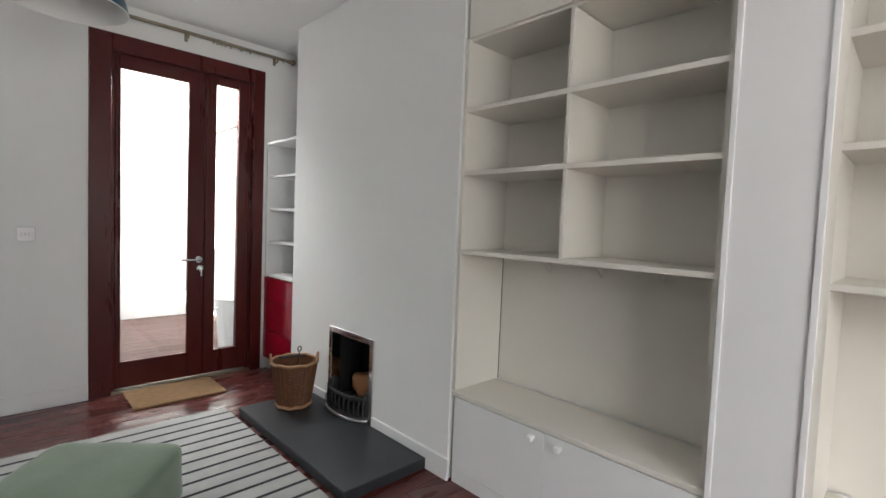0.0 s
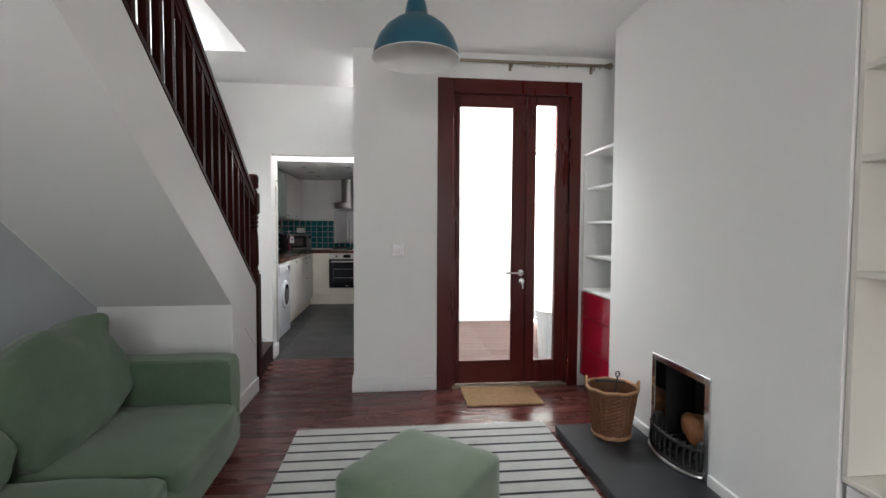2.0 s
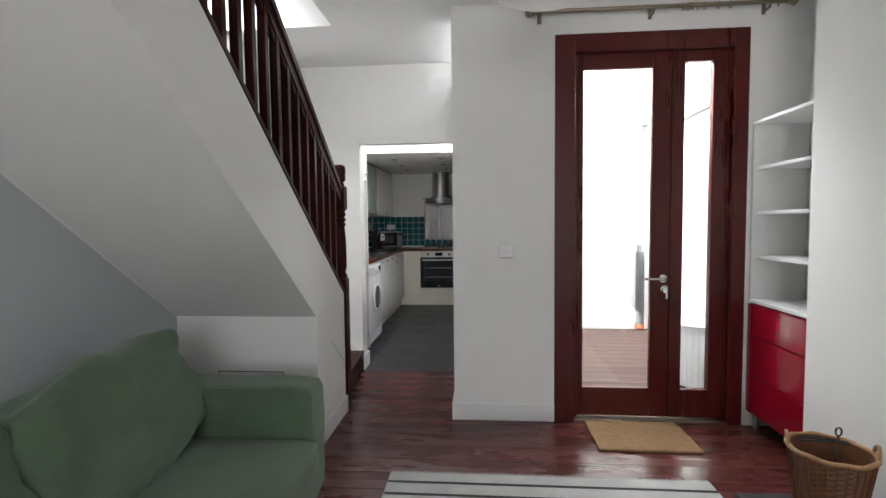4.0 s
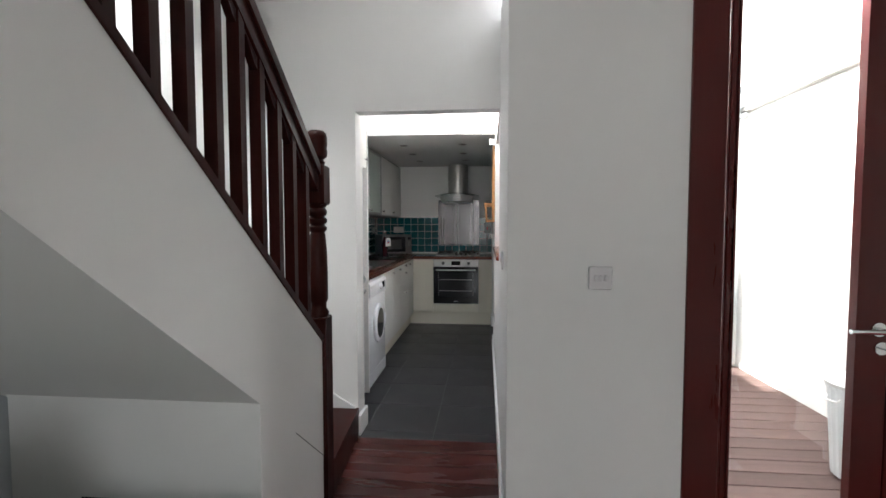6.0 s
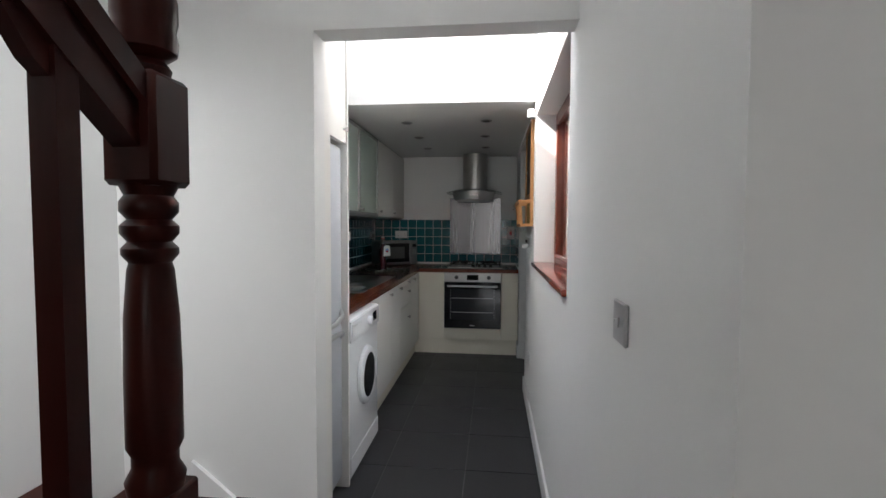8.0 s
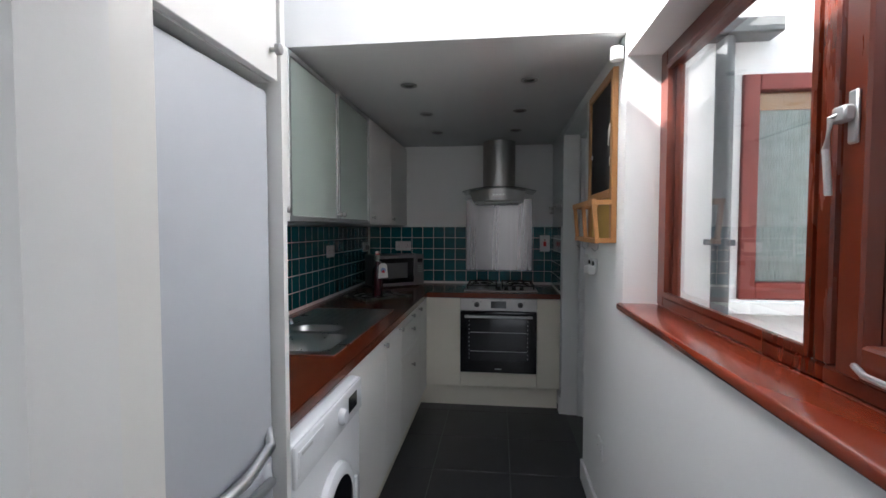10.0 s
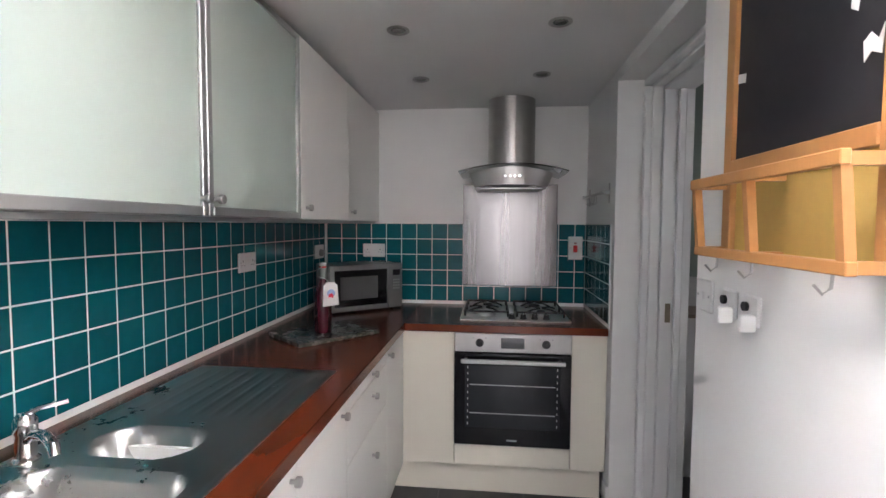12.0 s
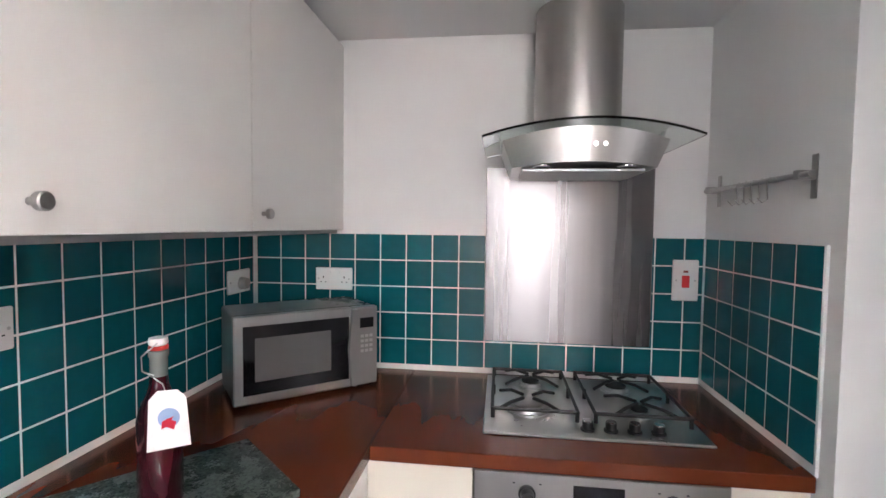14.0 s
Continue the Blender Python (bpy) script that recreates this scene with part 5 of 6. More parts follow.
for i in range(16):
    bm.faces.new((bv[i], bv[i + 1], tv[i + 1], tv[i]))
    bm.faces.new((tv[i], tv[i + 1], tb[i + 1], tb[i]))
    bm.faces.new((bv[i + 1], bv[i], bb_[i], bb_[i + 1]))
bm.faces.new((bv[0], tv[0], tb[0], bb_[0]))
bm.faces.new((tv[16], bv[16], bb_[16], tb[16]))
hb = part("canopy_body", bm, STEEL, hood, "curved steel front", smooth=True)
part("filter", B(-0.90, -0.55, 8.06, 8.34, 1.646, 1.654, bevel=0.001), ALU, hood, "grey mesh filter")
for k in range(4):
    part("button", C((-0.757 + 0.026 * k, 7.993, 1.712), (-0.757 + 0.026 * k, 7.978, 1.712), 0.006, seg=12), CHROME, hood)
for lx in (-0.845, -0.605):
    part("spot", L([(0.028, 0), (0.028, -0.003), (0.02, -0.004), (0, -0.002)], (lx, 8.045, 1.66), 20), CHROME, hood, smooth=True)
solid("steel_splashback", B(-1.014, -0.415, 8.404, 8.4115, 1.05, 1.70, bevel=0.001), SPLASH, "brushed stainless steel splashback behind the hob", "splashback")

# ---------------------------------------------------------------- microwave, slab, bottle
mw = thing("microwave", "silver microwave oven standing across the corner", "microwave", -1.742, 7.925, WT1, rz=40)
W, D, HH = 0.465, 0.24, 0.282
SILVER = material("silver_grey_plastic", (0.30, 0.30, 0.30), rough=0.32, metal=0.6, vary=0.04)
MWBODY = material("grey_painted_steel", (0.16, 0.17, 0.17), rough=0.3, metal=0.4, vary=0.06)
part("casing", B(0.004, W - 0.004, 0.02, D, 0.012, HH, bevel=0.008, seg=2), MWBODY, mw, "dark grey steel casing", local=True)
d = part("door", B(0, W * 0.80, -0.012, 0.02, 0.012, HH, bevel=0.006, seg=2), SILVER, mw, "silver door", local=True)
part("window", B(0.028, W * 0.775, -0.0135, -0.0115, 0.042, HH - 0.03, bevel=0.0005), BLACKGLASS, d, "black glass window", local=True)
part("mesh_screen", B(0.062, W * 0.64, -0.0145, -0.0133, 0.082, HH - 0.068), material("grey_oven_mesh", (0.10, 0.10, 0.10), rough=0.3, vary=0.1, spec=0.5), d, "paler mesh screen", local=True)
bm = bmesh.new()
prism(bm, [(W * 0.785, 0.02), (W * 0.82, 0.016), (W * 0.805, 0.14), (W * 0.83, HH - 0.004), (W * 0.79, HH - 0.004), (W * 0.765, 0.14)], "y", -0.028, -0.012)
part("door_grip", bm, SILVER, d, "curved pull", local=True)
cp = part("control_panel", B(W * 0.802, W, -0.012, 0.02, 0.012, HH, bevel=0.006, seg=2), SILVER, mw, "silver keypad panel", local=True)
part("display", B(W * 0.86, W * 0.965, -0.0135, -0.0115, HH - 0.072, HH - 0.038), BLACKGLASS, cp, local=True)
for r in range(4):
    for c in range(3):
        part("key", B(W * 0.865 + c * 0.016, W * 0.865 + c * 0.016 + 0.011, -0.0138, -0.0115, HH - 0.105 - r * 0.017, HH - 0.096 - r * 0.017), ALU, cp, local=True)
for fx in (0.04, W - 0.04):
    part("foot", C((fx, 0.05, 0), (fx, 0.05, 0.013), 0.012, seg=10), BLACKPL, mw, local=True)
    part("foot", C((fx, D - 0.04, 0), (fx, D - 0.04, 0.013), 0.012, seg=10), BLACKPL, mw, local=True)

GRAN = material("green_black_granite", (0.028, 0.042, 0.036), rough=0.25, vary=0.3, scale=20, second=(0.20, 0.24, 0.21), second_scale=130, second_amount=0.55, bump=0.05)
bm = bmesh.new()
vs = box(bm, -0.205, 0.205, -0.15, 0.15, 0.0, 0.018, bevel=0.002)
slab = solid("granite_board", bm, GRAN, "speckled green-black granite chopping board", "chopping board")
slab.matrix_basis = pose(-1.605, 7.48, WT1 + 0.0005, 0, 0, 49)
bz = WT1 + 0.019
bot = thing("swing_top_bottle", "tall glass bottle of dark red liquid with swing stopper", "bottle", -1.602, 7.452, bz)
GLB = material("dark_red_bottle", (0.055, 0.006, 0.012), rough=0.06, vary=0.15, spec=0.6, coat=0.3)
part("body", L([(0.0, 0.0), (0.036, 0.001), (0.039, 0.008), (0.039, 0.165), (0.034, 0.19), (0.022, 0.215), (0.0165, 0.235), (0.016, 0.25)], (-1.602, 7.452, bz), 30), GLB, bot, "dark red filled glass", smooth=True)
part("neck", L([(0.0158, 0.245), (0.0155, 0.285), (0.018, 0.288), (0.018, 0.298), (0.014, 0.30)], (-1.602, 7.452, bz), 24), material("pale_bottle_glass", (0.20, 0.22, 0.21), rough=0.08, vary=0.05, spec=0.6), bot, "clear glass neck", smooth=True)
part("seal", L([(0.016, 0.300), (0.017, 0.304), (0.016, 0.308)], (-1.602, 7.452, bz), 20), material("red_rubber", (0.5, 0.03, 0.02), rough=0.5), bot, "red rubber seal", smooth=True)
part("stopper", L([(0.014, 0.308), (0.017, 0.312), (0.016, 0.322), (0.0, 0.326)], (-1.602, 7.452, bz), 20), WHITEPL, bot, "white china stopper", smooth=True)
for s in (-1, 1):
    part("wire", T([(-1.602 + 0.012 * s, 7.452 - 0.018 * s, bz + 0.316), (-1.602 - 0.016, 7.452 - 0.024, bz + 0.29), (-1.602 - 0.018, 7.452 - 0.02, bz + 0.262), (-1.602 - 0.004 * s, 7.452 - 0.018, bz + 0.255)], 0.0013, 5), ALU, bot)
tag = thing("gift_tag", "white paper gift tag with a small red and blue drawing", "tag", -1.550, 7.407, bz + 0.185, rz=25)
bm = bmesh.new()
prism(bm, [(-0.034, -0.056), (0.037, -0.050), (0.030, 0.040), (0.016, 0.054), (-0.016, 0.054), (-0.030, 0.038)], "y", -0.0008, 0.0008)
part("paper", bm, material("white_paper", (0.82, 0.81, 0.80), rough=0.8, vary=0.03), tag, local=True)
bm = bmesh.new()
lathe(bm, [(0.018, -0.0012), (0.018, -0.0016), (0, -0.0017)], (0.002, 0, 0.004), 22, "Y")
part("blue_patch", bm, material("pale_blue_ink", (0.30, 0.42, 0.66), rough=0.8), tag, local=True)
bm = bmesh.new()
prism(bm, [(-0.010, -0.016), (-0.002, -0.012), (0.010, -0.018), (0.014, -0.004), (0.006, 0.0), (0.010, 0.006), (0.0, 0.003), (-0.009, -0.002)], "y", -0.0024, -0.0018)
part("red_patch", bm, material("red_ink", (0.55, 0.02, 0.05), rough=0.8), tag, local=True)
part("string", T([(0, 0, 0.042), (-0.012, 0.02, 0.06), (-0.028, 0.028, 0.07)], 0.001, 5), WHITEPL, tag, local=True)

# ---------------------------------------------------------------- sockets, rail, ceiling lights
def double_socket(o, u, n, label="white double wall socket on the teal tiles"):
    s = plate_on("wall_socket", label, "socket", o, u, n, 0.147, 0.087)
    for k in (-1, 1):
        part("rocker", B(k * 0.018 - 0.006, k * 0.018 + 0.006, 0.018, 0.032, 0.0085, 0.012, bevel=0.001), WHITEPL, s, local=True)
        part("pin_hole", boxes((k * 0.042 - 0.002, k * 0.042 + 0.002, 0.002, 0.010, 0.0085, 0.0097), (k * 0.042 - 0.012, k * 0.042 - 0.006, -0.014, -0.011, 0.0085, 0.0097), (k * 0.042 + 0.006, k * 0.042 + 0.012, -0.014, -0.011, 0.0085, 0.0097)), BLACKPL, s, local=True)
    return s


TX = XK + 0.008
double_socket((TX, 6.145, 1.248), (0, 1, 0), (1, 0, 0))
double_socket((TX, 7.40, 1.266), (0, 1, 0), (1, 0, 0))
plate_on("fused_spur", "white blank wall plate with a grey plug beside the microwave", "socket", (TX, 8.30, 1.263), (0, 1, 0), (1, 0, 0), 0.147, 0.087)
plug = solid("plug", C((TX + 0.009, 8.31, 1.255), (TX + 0.035, 8.31, 1.255), 0.024, 0.02, seg=18), material("grey_plug", (0.30, 0.30, 0.30), rough=0.5), "grey round plug in the socket", "plug", smooth=True)
double_socket((-1.605, YB - 0.008, 1.27), (1, 0, 0), (0, -1, 0), "white double wall socket above the microwave")
cs = plate_on("cooker_switch", "white cooker switch with a red rocker", "switch", (-0.30, YB - 0.008, 1.297), (1, 0, 0), (0, -1, 0), 0.088, 0.147)
part("red_rocker", B(-0.013, 0.013, -0.026, 0.018, 0.0085, 0.013, bevel=0.002), material("red_switch", (0.62, 0.012, 0.015), rough=0.35), cs, "red rocker", local=True)
part("neon", B(-0.008, 0.008, 0.028, 0.036, 0.0085, 0.011), material("dark_neon", (0.25, 0.04, 0.03), rough=0.3), cs, local=True)
plate_on("wall_plate", "small white wall plate low on the kitchen wall", "socket", (XP, 6.33, 0.40), (0, -1, 0), (-1, 0, 0), 0.088, 0.088)
plate_on("light_switch", "white single light switch beside the shower room", "light switch", (XP, 6.735, 1.25), (0, -1, 0), (-1, 0, 0), 0.088, 0.088, 1)

hr = thing("utensil_rail", "steel utensil rail with small hanging hooks", "rail", XP - 0.03, 8.05, 1.6)
part("bar", C((XP - 0.035, 7.80, 1.61), (XP - 0.035, 8.345, 1.61), 0.007, seg=12), STEEL, hr, smooth=True)
for y in (7.842, 8.32):
    part("bracket", boxes((XP - 0.004, XP - 0.0005, y - 0.011, y + 0.011, 1.556, 1.66), (XP - 0.045, XP - 0.003, y - 0.008, y + 0.008, 1.60, 1.622), bevel=0.0015), STEEL, hr)
for k in range(5):
    y = 7.96 + 0.04 * k
    part("hook", T([(XP - 0.035, y, 1.618), (XP - 0.044, y, 1.61), (XP - 0.04, y + 0.004, 1.585), (XP - 0.036, y + 0.008, 1.562), (XP - 0.048, y + 0.010, 1.552), (XP - 0.062, y + 0.008, 1.565)], 0.0018, 6), STEEL, hr)

for x, y in ((-1.194, 6.571), (-0.566, 6.549), (-1.196, 7.188), (-0.586, 7.167), (-1.2, 7.796), (-0.59, 7.769)):
    dl = thing("downlight", "recessed round steel ceiling downlight, switched off", "downlight", x, y, HK, group="kitchen downlights")
    part("bezel", L([(0.044, -0.0005), (0.044, -0.004), (0.036, -0.007), (0.030, -0.004), (0.030, -0.0005)], (x, y, HK), 28), STEEL, dl, smooth=True)
    part("lamp_face", L([(0.029, -0.001), (0.026, -0.0035), (0.0, -0.002)], (x, y, HK), 20), material("dim_reflector", (0.22, 0.22, 0.20), rough=0.15, metal=0.8) if "dim_reflector" not in bpy.data.materials else bpy.data.materials["dim_reflector"], dl, smooth=True)

# ---------------------------------------------------------------- blackboard with letter rack, key hooks
bb = thing("blackboard", "pine-framed blackboard with a letter rack below", "blackboard", XP, 6.36, 1.37)
by0, by1 = 6.105, 6.615
part("frame_stile", B(XP - 0.024, XP - 0.001, by0, by0 + 0.038, 1.372, 2.095, bevel=0.002), PINE, bb)
part("frame_stile", B(XP - 0.024, XP - 0.001, by1 - 0.038, by1, 1.372, 2.095, bevel=0.002), PINE, bb)
part("frame_top", B(XP - 0.024, XP - 0.001, by0 + 0.038, by1 - 0.038, 2.06, 2.095, bevel=0.002), PINE, bb)
part("frame_rail", B(XP - 0.026, XP - 0.001, by0 + 0.038, by1 - 0.038, 1.565, 1.60, bevel=0.002), PINE, bb)
part("slate_panel", B(XP - 0.014, XP - 0.004, by0 + 0.038, by1 - 0.038, 1.60, 2.06), CHALK, bb, "black writing panel")
part("rack_back", B(XP - 0.010, XP - 0.003, by0 + 0.038, by1 - 0.038, 1.372, 1.565), OCHRE, bb, "ochre card back")
for y in (by0 + 0.004, (by0 + by1) / 2, by1 - 0.022):
    part("rack_side", P([(XP - 0.024, 1.372), (XP - 0.085, 1.372), (XP - 0.10, 1.552), (XP - 0.024, 1.552), (XP - 0.024, 1.532), (XP - 0.082, 1.532), (XP - 0.070, 1.392), (XP - 0.024, 1.392)], "y", y, y + 0.018), PINE, bb)
part("rack_front_rail", B(XP - 0.102, XP - 0.086, by0, by1, 1.532, 1.556, bevel=0.002), PINE, bb)
part("rack_bottom_rail", B(XP - 0.088, XP - 0.070, by0, by1, 1.370, 1.392, bevel=0.002), PINE, bb)
PAPER = material("torn_paper_white", (0.7, 0.69, 0.67), rough=0.9)
for pts in ([(6.578, 1.782), (6.545, 1.776), (6.543, 1.796), (6.576, 1.803)],
            [(6.225, 1.80), (6.21, 1.79), (6.205, 1.82), (6.185, 1.84), (6.160, 1.842), (6.152, 1.875), (6.19, 1.885), (6.222, 1.86)],
            [(6.195, 1.735), (6.18, 1.745), (6.165, 1.73), (6.155, 1.75), (6.158, 1.705), (6.178, 1.715), (6.192, 1.702)]):
    part("torn_paper", P(pts, "x", XP - 0.0155, XP - 0.0142), PAPER, bb, "torn white paper scrap")
for y in (6.17, 6.40, 6.55):
    part("hook", T([(XP - 0.06, y, 1.372), (XP - 0.062, y, 1.345), (XP - 0.075, y, 1.335), (XP - 0.088, y, 1.35)], 0.0025, 6), ALU, bb)
for y in (6.60, 6.50):
    th = thing("wall_hook", "white plastic wall hook with a dark round insert", "hook", XP, y, 1.25)
    part("back", B(XP - 0.010, XP - 0.0005, y - 0.036, y + 0.03, 1.215, 1.285, bevel=0.004), WHITEPL, th)
    part("prong", B(XP - 0.045, XP - 0.010, y - 0.034, y - 0.016, 1.205, 1.245, bevel=0.006, seg=2), WHITEPL, th, smooth=True)
    part("insert", C((XP - 0.010, y + 0.012, 1.258), (XP - 0.018, y + 0.012, 1.258), 0.011, seg=18), BLACKPL, th, "dark round insert")

# small white fixing where the bulkhead meets the window wall
solid("pipe_cover", L([(0.0, 0.0), (0.026, 0.002), (0.026, 0.05), (0.0, 0.052)], (XP - 0.03, 6.03, 2.09), 18), WHITEPL, "white round cover at the bulkhead corner", "cover", smooth=True)

# ---------------------------------------------------------------- shower room seen through the doorway
BTILE = material("pale_mosaic_tile", (0.62, 0.58, 0.52), rough=0.3, vary=0.1, island=0.25)
BDARK = material("brown_mosaic_tile", (0.16, 0.11, 0.085), rough=0.3, vary=0.2, island=0.3)
DIMGREEN = material("dim_green_glass_front", (0.30, 0.36, 0.32), rough=0.2, vary=0.05)
vanity = thing("bathroom_cabinet", "tall pale green glass bathroom cabinet in the dim shower room", "cabinet", 0.55, YB - 0.1, 1.14)
part("body", B(0.28, 0.785, YB - 0.13, YB - 0.004, 1.14, 2.36), DIMGREEN, vanity)
for z0, z1 in ((1.143, 1.637), (1.643, 2.357)):
    dv = part("door", B(0.282, 0.783, YB - 0.148, YB - 0.131, z0, z1, bevel=0.002), DIMGREEN, vanity, "pale green glass door")
    part("inset", boxes((0.33, 0.735, YB - 0.1495, YB - 0.1478, z0 + 0.05, z1 - 0.05)), DIMGREEN, dv)
    part("knob", C((0.768, YB - 0.149, z0 + 0.06 if z0 > 1.5 else z1 - 0.40), (0.768, YB - 0.168, z0 + 0.06 if z0 > 1.5 else z1 - 0.40), 0.009, seg=12), ALU, dv)
shelfb = thing("bath_ledge", "boxed-in white ledge with a brown stone top", "ledge", 0.6, YB - 0.2, 0)
part("panel", B(0.11, 1.49, YB - 0.30, YB - 0.02, 0.0, 0.925), TRIM, shelfb)
part("top", B(0.11, 1.49, YB - 0.32, YB - 0.02, 0.925, 0.945, bevel=0.002), material("brown_stone_top", (0.28, 0.22, 0.18), rough=0.3, vary=0.2), shelfb)
glass_shelf = thing("bathroom_shelf", "small white wall shelf on the mosaic tiles", "shelf", 0.93, YB - 0.06, 1.28)
part("board", B(0.80, 1.06, YB - 0.12, YB - 0.014, 1.278, 1.296, bevel=0.003), TRIM, glass_shelf)
lotion = thing("lotion_bottle", "dark green plastic bottle with a pale label on the shelf", "bottle", 0.835, YB - 0.07, 1.296)
part("body", L([(0.0, 0.0), (0.031, 0.002), (0.033, 0.01), (0.033, 0.17), (0.024, 0.195), (0.013, 0.205)], (0.835, YB - 0.07, 1.296), 20), material("dark_green_plastic", (0.03, 0.06, 0.045), rough=0.3), lotion, smooth=True)
part("label", L([(0.0335, 0.04), (0.0338, 0.042), (0.0338, 0.14), (0.0335, 0.142)], (0.835, YB - 0.07, 1.296), 20), DIMGREEN, lotion, "pale green label", smooth=True)
part("cap", L([(0.014, 0.203), (0.014, 0.232), (0.0, 0.234)], (0.835, YB - 0.07, 1.296), 14), WHITEPL, lotion, smooth=True)
mirror = thing("bathroom_mirror", "round-cornered frameless mirror on the mosaic wall", "mirror", 0.98, YB - 0.02, 1.32)
bm = bmesh.new()
prism(bm, [(0.985 + (0.145 if math.cos(a) > 0 else -0.145) + 0.035 * math.cos(a), 1.56 + (0.20 if math.sin(a) > 0 else -0.20) + 0.04 * math.sin(a)) for a in [2 * math.pi * (k + 0.5) / 24 for k in range(24)]], "y", YB - 0.018, YB - 0.0125)
part("plate", bm, material("mirror_silver", (0.85, 0.86, 0.86), rough=0.03, metal=1.0, vary=0.01, rough_vary=0.01), mirror)
bowl = thing("toilet", "white ceramic toilet in the dim shower room", "toilet", 0.40, 7.75, 0)
part("pan", L([(0.10, 0), (0.11, 0.02), (0.10, 0.15), (0.15, 0.30), (0.185, 0.38), (0.19, 0.40), (0.15, 0.405), (0, 0.41)], (0.45, 7.80, 0), 28), APPL, bowl, smooth=True)

# ---------------------------------------------------------------- courtyard things
cw = tagged(thing("window_3", "red-brown framed courtyard window with a pale blind", "window", 0.63, 6.3, 1.12), kind="structure")
FRED = material("red_brown_outdoor_paint", (0.20, 0.035, 0.025), rough=0.5, vary=0.15, scale=6)
part("window_frame", boxes((0.337, 0.405, 6.285, 6.35, 1.122, 2.098), (0.85, 0.918, 6.285, 6.35, 1.122, 2.098), (0.405, 0.85, 6.285, 6.35, 1.122, 1.195), (0.405, 0.85, 6.285, 6.35, 2.03, 2.098), bevel=0.004), FRED, cw)
part("blind_box", B(0.405, 0.85, 6.34, 6.37, 1.955, 2.03), PINE, cw, "pale brown blind box")
part("blind", boxes(*[(0.407 + 0.0111 * k, 0.416 + 0.0111 * k, 6.352, 6.358, 1.196, 1.955) for k in range(40)]), material("grey_green_blind", (0.42, 0.48, 0.47), rough=0.8, vary=0.25, scale=20), cw, "pale grey-green slatted blind")
pn = part("pane", B(0.405, 0.85, 6.325, 6.331, 1.195, 2.03), CLEAR, cw)
pn.visible_shadow = False
part("window_sill", B(0.25, 1.0, 6.24, 6.36, 1.06, 1.118, bevel=0.004), RENDERW, cw, "white stone sill")
dp = thing("downpipe", "dark grey downpipe with a rainwater head", "downpipe", 0.235, 6.24, 0)
part("pipe", C((0.235, 6.235, 0.0), (0.235, 6.235, 2.24), 0.036, seg=20), GREYPIPE, dp, smooth=True)
part("hopper", B(0.165, 0.44, 6.18, 6.295, 2.235, 2.30, bevel=0.006), GREYPIPE, dp)
part("bracket", B(0.19, 0.28, 6.20, 6.30, 1.36, 1.385, bevel=0.002), GREYPIPE, dp)
dp2 = thing("downpipe", "pale grey downpipe with a hopper in the courtyard corner", "downpipe", 1.91, 6.2, 0)
PALEPIPE = material("pale_grey_pipe", (0.22, 0.23, 0.24), rough=0.5, vary=0.1)
part("pipe", C((1.92, 6.23, 0.03), (1.92, 6.23, 2.60), 0.042, seg=18), PALEPIPE, dp2, smooth=True)
part("lower_pipe", C((1.92, 6.23, 0.045), (1.92, 6.23, 0.95), 0.052, seg=18), GREYPIPE, dp2, "wider dark grey lower length", smooth=True)
part("hopper", P([(1.80, 2.60), (2.02, 2.60), (1.98, 2.48), (1.86, 2.48)], "y", 6.16, 6.295), PALEPIPE, dp2)
part("side_branch", T([(1.92, 6.23, 2.25), (2.0, 6.22, 2.33), (2.08, 6.2, 2.36)], 0.025, 10), PALEPIPE, dp2, smooth=True)
part("foot_collar", C((1.92, 6.23, 0.0), (1.92, 6.23, 0.05), 0.055, seg=18), material("terracotta_collar", (0.45, 0.14, 0.06), rough=0.8), dp2, "terracotta collar")
bn = thing("storage_bin", "ribbed translucent white storage bin with a pale lid", "bin", 1.70, 4.20, 0)
BINM = material("milky_plastic", (0.62, 0.65, 0.66), rough=0.4, vary=0.05)
bm = bmesh.new()
ring = [[bm.verts.new((1.70 + (r + 0.004 * (j % 2)) * math.cos(2 * math.pi * j / 48), 4.20 + (r + 0.004 * (j % 2)) * math.sin(2 * math.pi * j / 48), z)) for j in range(48)] for r, z in ((0.0, 0.001), (0.145, 0.001), (0.175, 0.47), (0.185, 0.472), (0.185, 0.49))]
for a, b in zip(ring, ring[1:]):
    for j in range(48):
        bm.faces.new((a[j], a[(j + 1) % 48], b[(j + 1) % 48], b[j]))
part("tub", bm, BINM, bn, "ribbed milky tub")
part("lid", L([(0.19, 0.488), (0.192, 0.505), (0.17, 0.52), (0, 0.53)], (1.70, 4.20, 0), 40), material("faded_pale_plastic", (0.55, 0.55, 0.54), rough=0.5, vary=0.1), bn, "pale grey lid", smooth=True)
part("handle", T([(1.52, 4.15, 0.43), (1.49, 4.13, 0.425), (1.48, 4.20, 0.42), (1.52, 4.25, 0.43)], 0.006, 8), WHITEPL, bn, smooth=True)

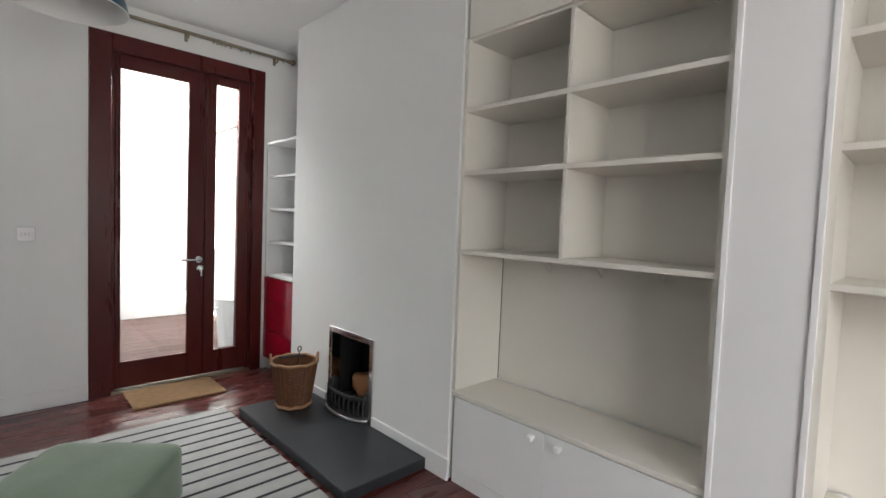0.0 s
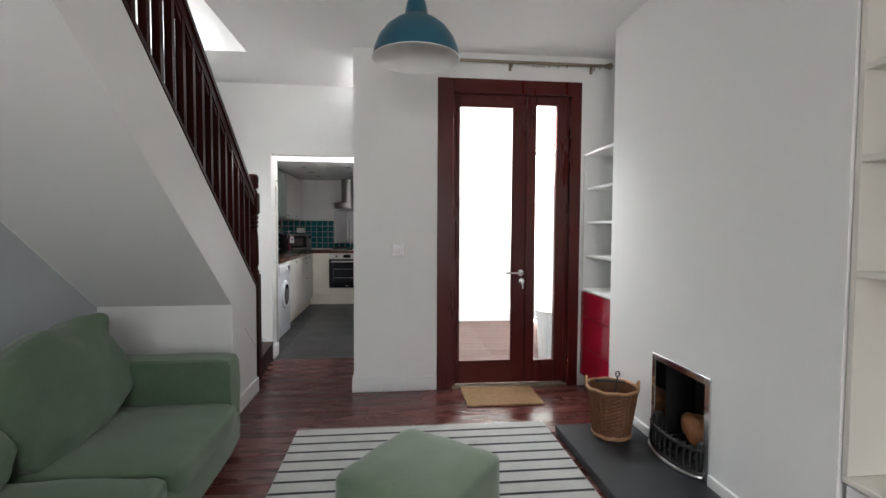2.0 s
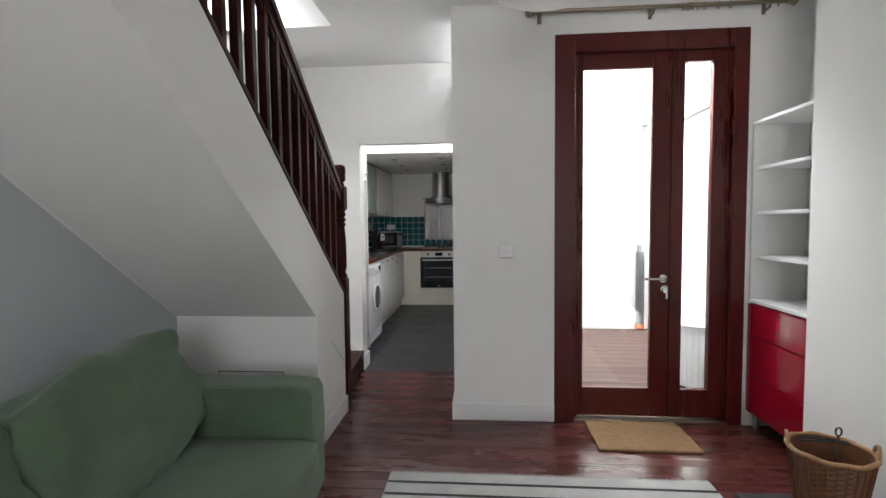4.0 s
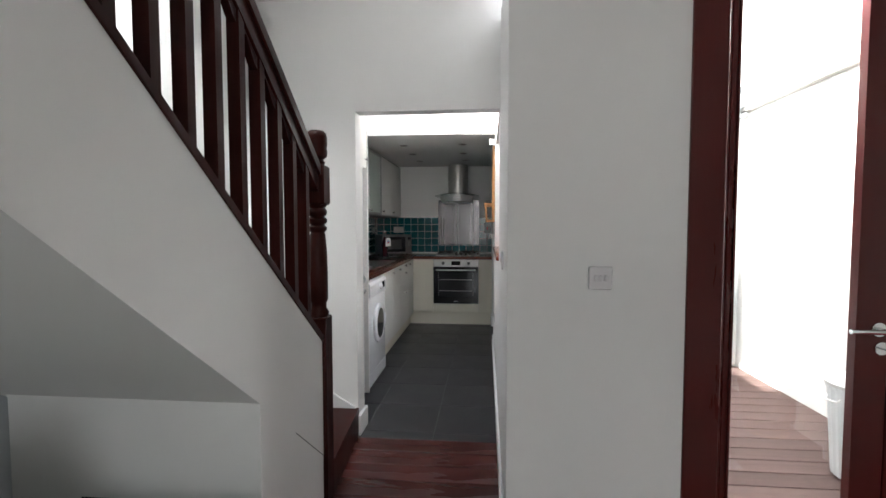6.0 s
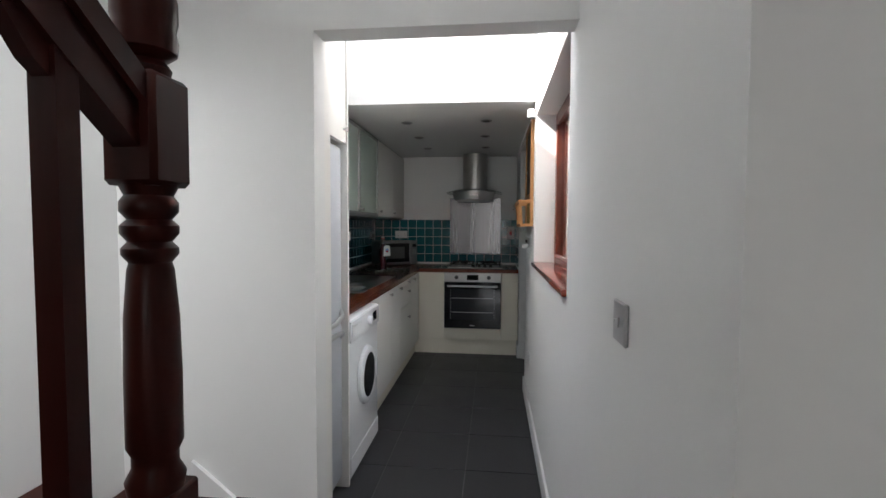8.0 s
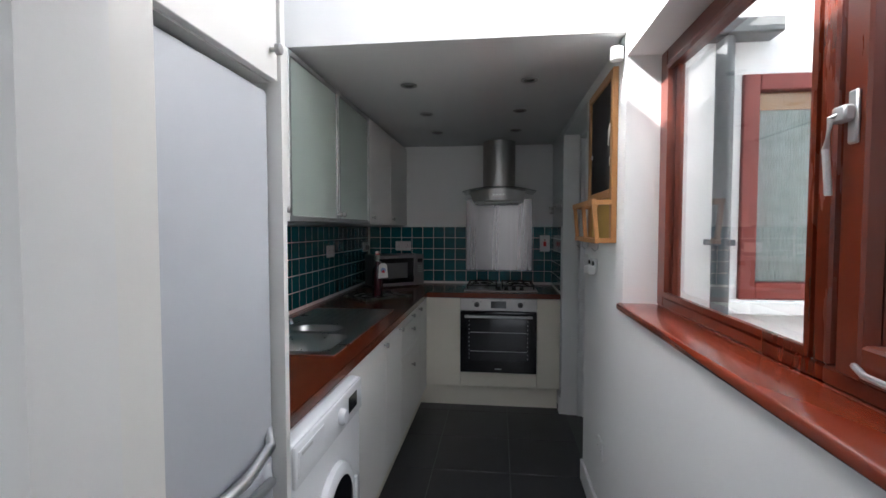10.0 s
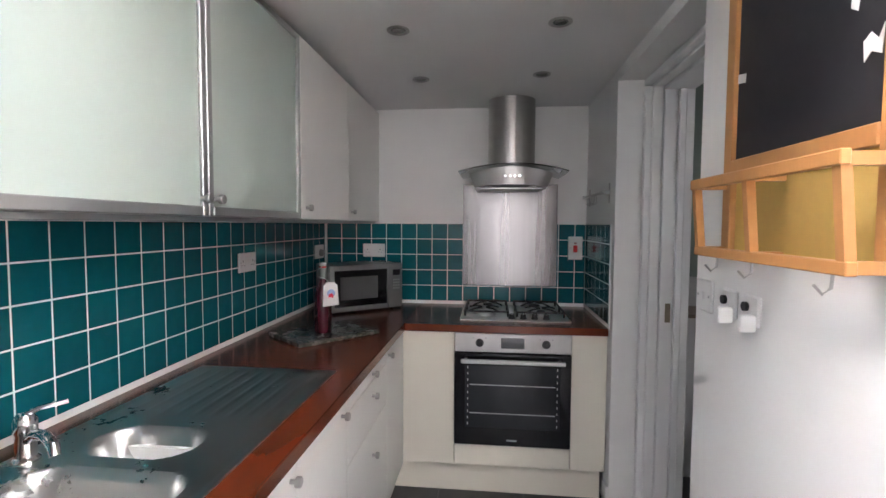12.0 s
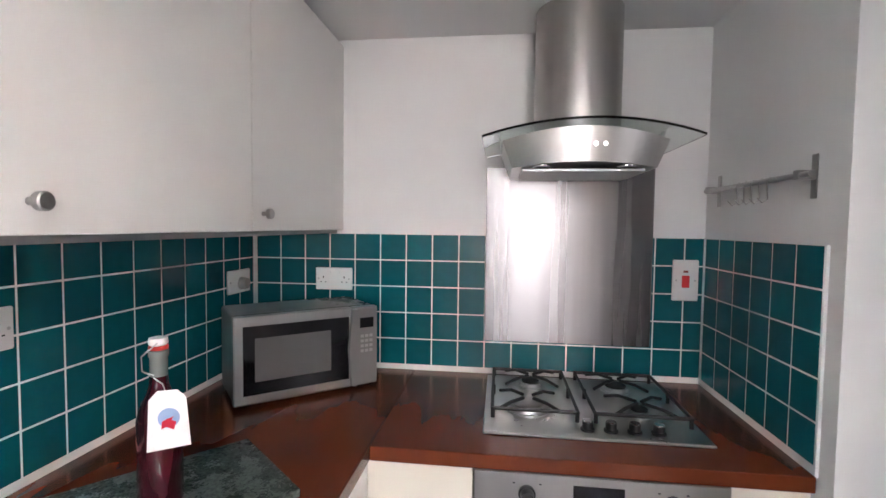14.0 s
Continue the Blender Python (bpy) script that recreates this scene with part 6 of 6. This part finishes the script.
# roofs and houses beyond the garden wall
def house(x, y, w, d, h, mat):
    hs = thing("terraced_house", "pale rendered terraced house beyond the garden wall", "house", x, y, -0.22, group="houses beyond the wall")
    part("wall", B(x - w / 2, x + w / 2, y - d / 2, y + d / 2, -0.22, h), mat, hs)
    part("roof", P([(x - w / 2 - 0.2, h), (x + w / 2 + 0.2, h), (x, h + w * 0.32)], "y", y - d / 2 - 0.2, y + d / 2 + 0.2), COPING, hs, "grey slate roof")
    part("chimney", B(x - 0.4, x + 0.4, y - 0.4, y + 0.4, h + w * 0.1, h + w * 0.32 + 0.9), COPING, hs)
    for zz in (1.0, 3.6):
        for yy in (y - d / 4, y + d / 4):
            part("window", B(x - w / 2 - 0.03, x - w / 2 + 0.02, yy - 0.5, yy + 0.5, zz, zz + 1.5), BLACKGLASS, hs)


house(11.5, 9.0, 6, 9, 5.6, RENDERW)
house(12.5, 19.0, 6, 9, 5.4, RENDERW)

# ---------------------------------------------------------------- pieces: boards, tiles, decking
def piece_mesh(name, sx, sy, sz, mat, bevel=0.0012):
    bm = bmesh.new()
    box(bm, -sx / 2, sx / 2, -sy / 2, sy / 2, -sz, 0, bevel=bevel)
    return made(bm, name, mat)


def lay(name, me, parent, m):
    ob = new(name, me)
    ob.parent = parent
    ob.matrix_basis = m
    return ob


rnd = random.Random(4)
BW = 0.156
y = YK - 0.035 - BW / 2
board_meshes = {}
while y > YS:
    cut = rnd.choice([-0.6, -0.1, 0.3, 0.62, 1.1, 1.4])
    ends = (XW, XP - 0.002) if y > YD + 0.2 else (XW, cut, XR)
    for x0, x1 in zip(ends, ends[1:]):
        ln = round(x1 - x0 - 0.002, 3)
        if ln not in board_meshes:
            board_meshes[ln] = piece_mesh("floorboard", ln, BW - 0.003, 0.02, BOARDS, 0.0015)
        lay("floorboard", board_meshes[ln], floor, pose((x0 + x1) / 2, y, rnd.uniform(-0.0012, 0.0)))
    y -= BW

kt = piece_mesh("floor_tile", 0.4515, 0.4515, 0.008, KTILE, 0.0015)
for ix in range(-3, 2):
    for iy in range(0, 9):
        x, yy = -0.645 - 0.2275 + 0.455 * ix, 4.525 + 0.2275 + 0.455 * iy
        if XK - 0.3 < x < 0.3 and yy < YB + 0.2:
            lay("floor_tile", kt, kitchen_floor, pose(x, yy, 0.0))
cutt = piece_mesh("floor_tile_cut", 0.4515, 0.104, 0.008, KTILE, 0.0015)
for ix in range(-3, 2):
    lay("floor_tile", cutt, kitchen_floor, pose(-0.645 - 0.2275 + 0.455 * ix, 4.47, 0.0))

PITCH = 0.1016
LP = 0.1037                                        # columns on the long wall
long_tile = piece_mesh("tile", PITCH - 0.0042, LP - 0.0042, 0.006, TEAL, 0.001)
tile = piece_mesh("tile", PITCH - 0.0042, PITCH - 0.0042, 0.006, TEAL, 0.001)
Z0 = 0.941


def wall_grout(parent, bm):
    part("grout", bm, GROUT, parent, "white grout lines")


wall_grout(wall_tiled, B(XK, XK + 0.0073, 5.26, YB, 0.918, Z0 + 5 * PITCH))
wall_grout(wall_end, B(XK + 0.0073, XP, YB - 0.0073, YB, 0.918, Z0 + 5 * PITCH))
wr = bpy.data.objects["wall_passage"]
wall_grout(wr, B(XP - 0.0073, XP, 7.78, YB - 0.0073, 0.918, Z0 + 5 * PITCH))
for r in range(5):
    z = Z0 + PITCH * (r + 0.5)
    for c in range(-3, 28):
        yy = 8.109 - LP * (c + 0.5)
        lay("tile", long_tile, wall_tiled, pose(XK + 0.008, yy, z, 0, 90, 0))
    for c in range(17):
        x = -1.014 + PITCH * (c - 9 + 0.5)
        if x > XP - 0.02:
            continue
        lay("tile", tile, wall_end, pose(x, YB - 0.008, z, 90, 0, 0))
    for c in range(6):
        lay("tile", tile, wr, pose(XP - 0.008, 7.785 + PITCH * (c + 0.5), z, 0, -90, 0))

mosaic = [piece_mesh("mosaic_tile", 0.054, 0.0215, 0.005, m, 0.0008) for m in (BTILE, BDARK, BTILE, BTILE, BDARK)]
mr = random.Random(8)
part("mosaic_grout", B(0.30, 1.18, YB - 0.0095, YB - 0.0055, 0.946, 2.39), GROUT, wall_end, "pale grout between the mosaic tiles")
for ix in range(-5, 6):
    for iz in range(56):
        x, z = 0.835 + 0.058 * ix, 0.962 + 0.0255 * iz
        if (ix < 0 and z > 1.13) or (ix > 4):
            continue
        lay("mosaic_tile", mr.choice(mosaic), wall_end, pose(x, YB - 0.0125, z, 90, 0, 0))

deck_board = piece_mesh("deck_board", 2.05, 0.138, 0.03, DECK, 0.003)
deck = bpy.data.objects["courtyard_ground"]
k = 0
while YD + 0.33 + k * 0.145 < 6.28:
    lay("deck_board", deck_board, deck, pose(1.07, YD + 0.33 + k * 0.145, -0.02))
    k += 1
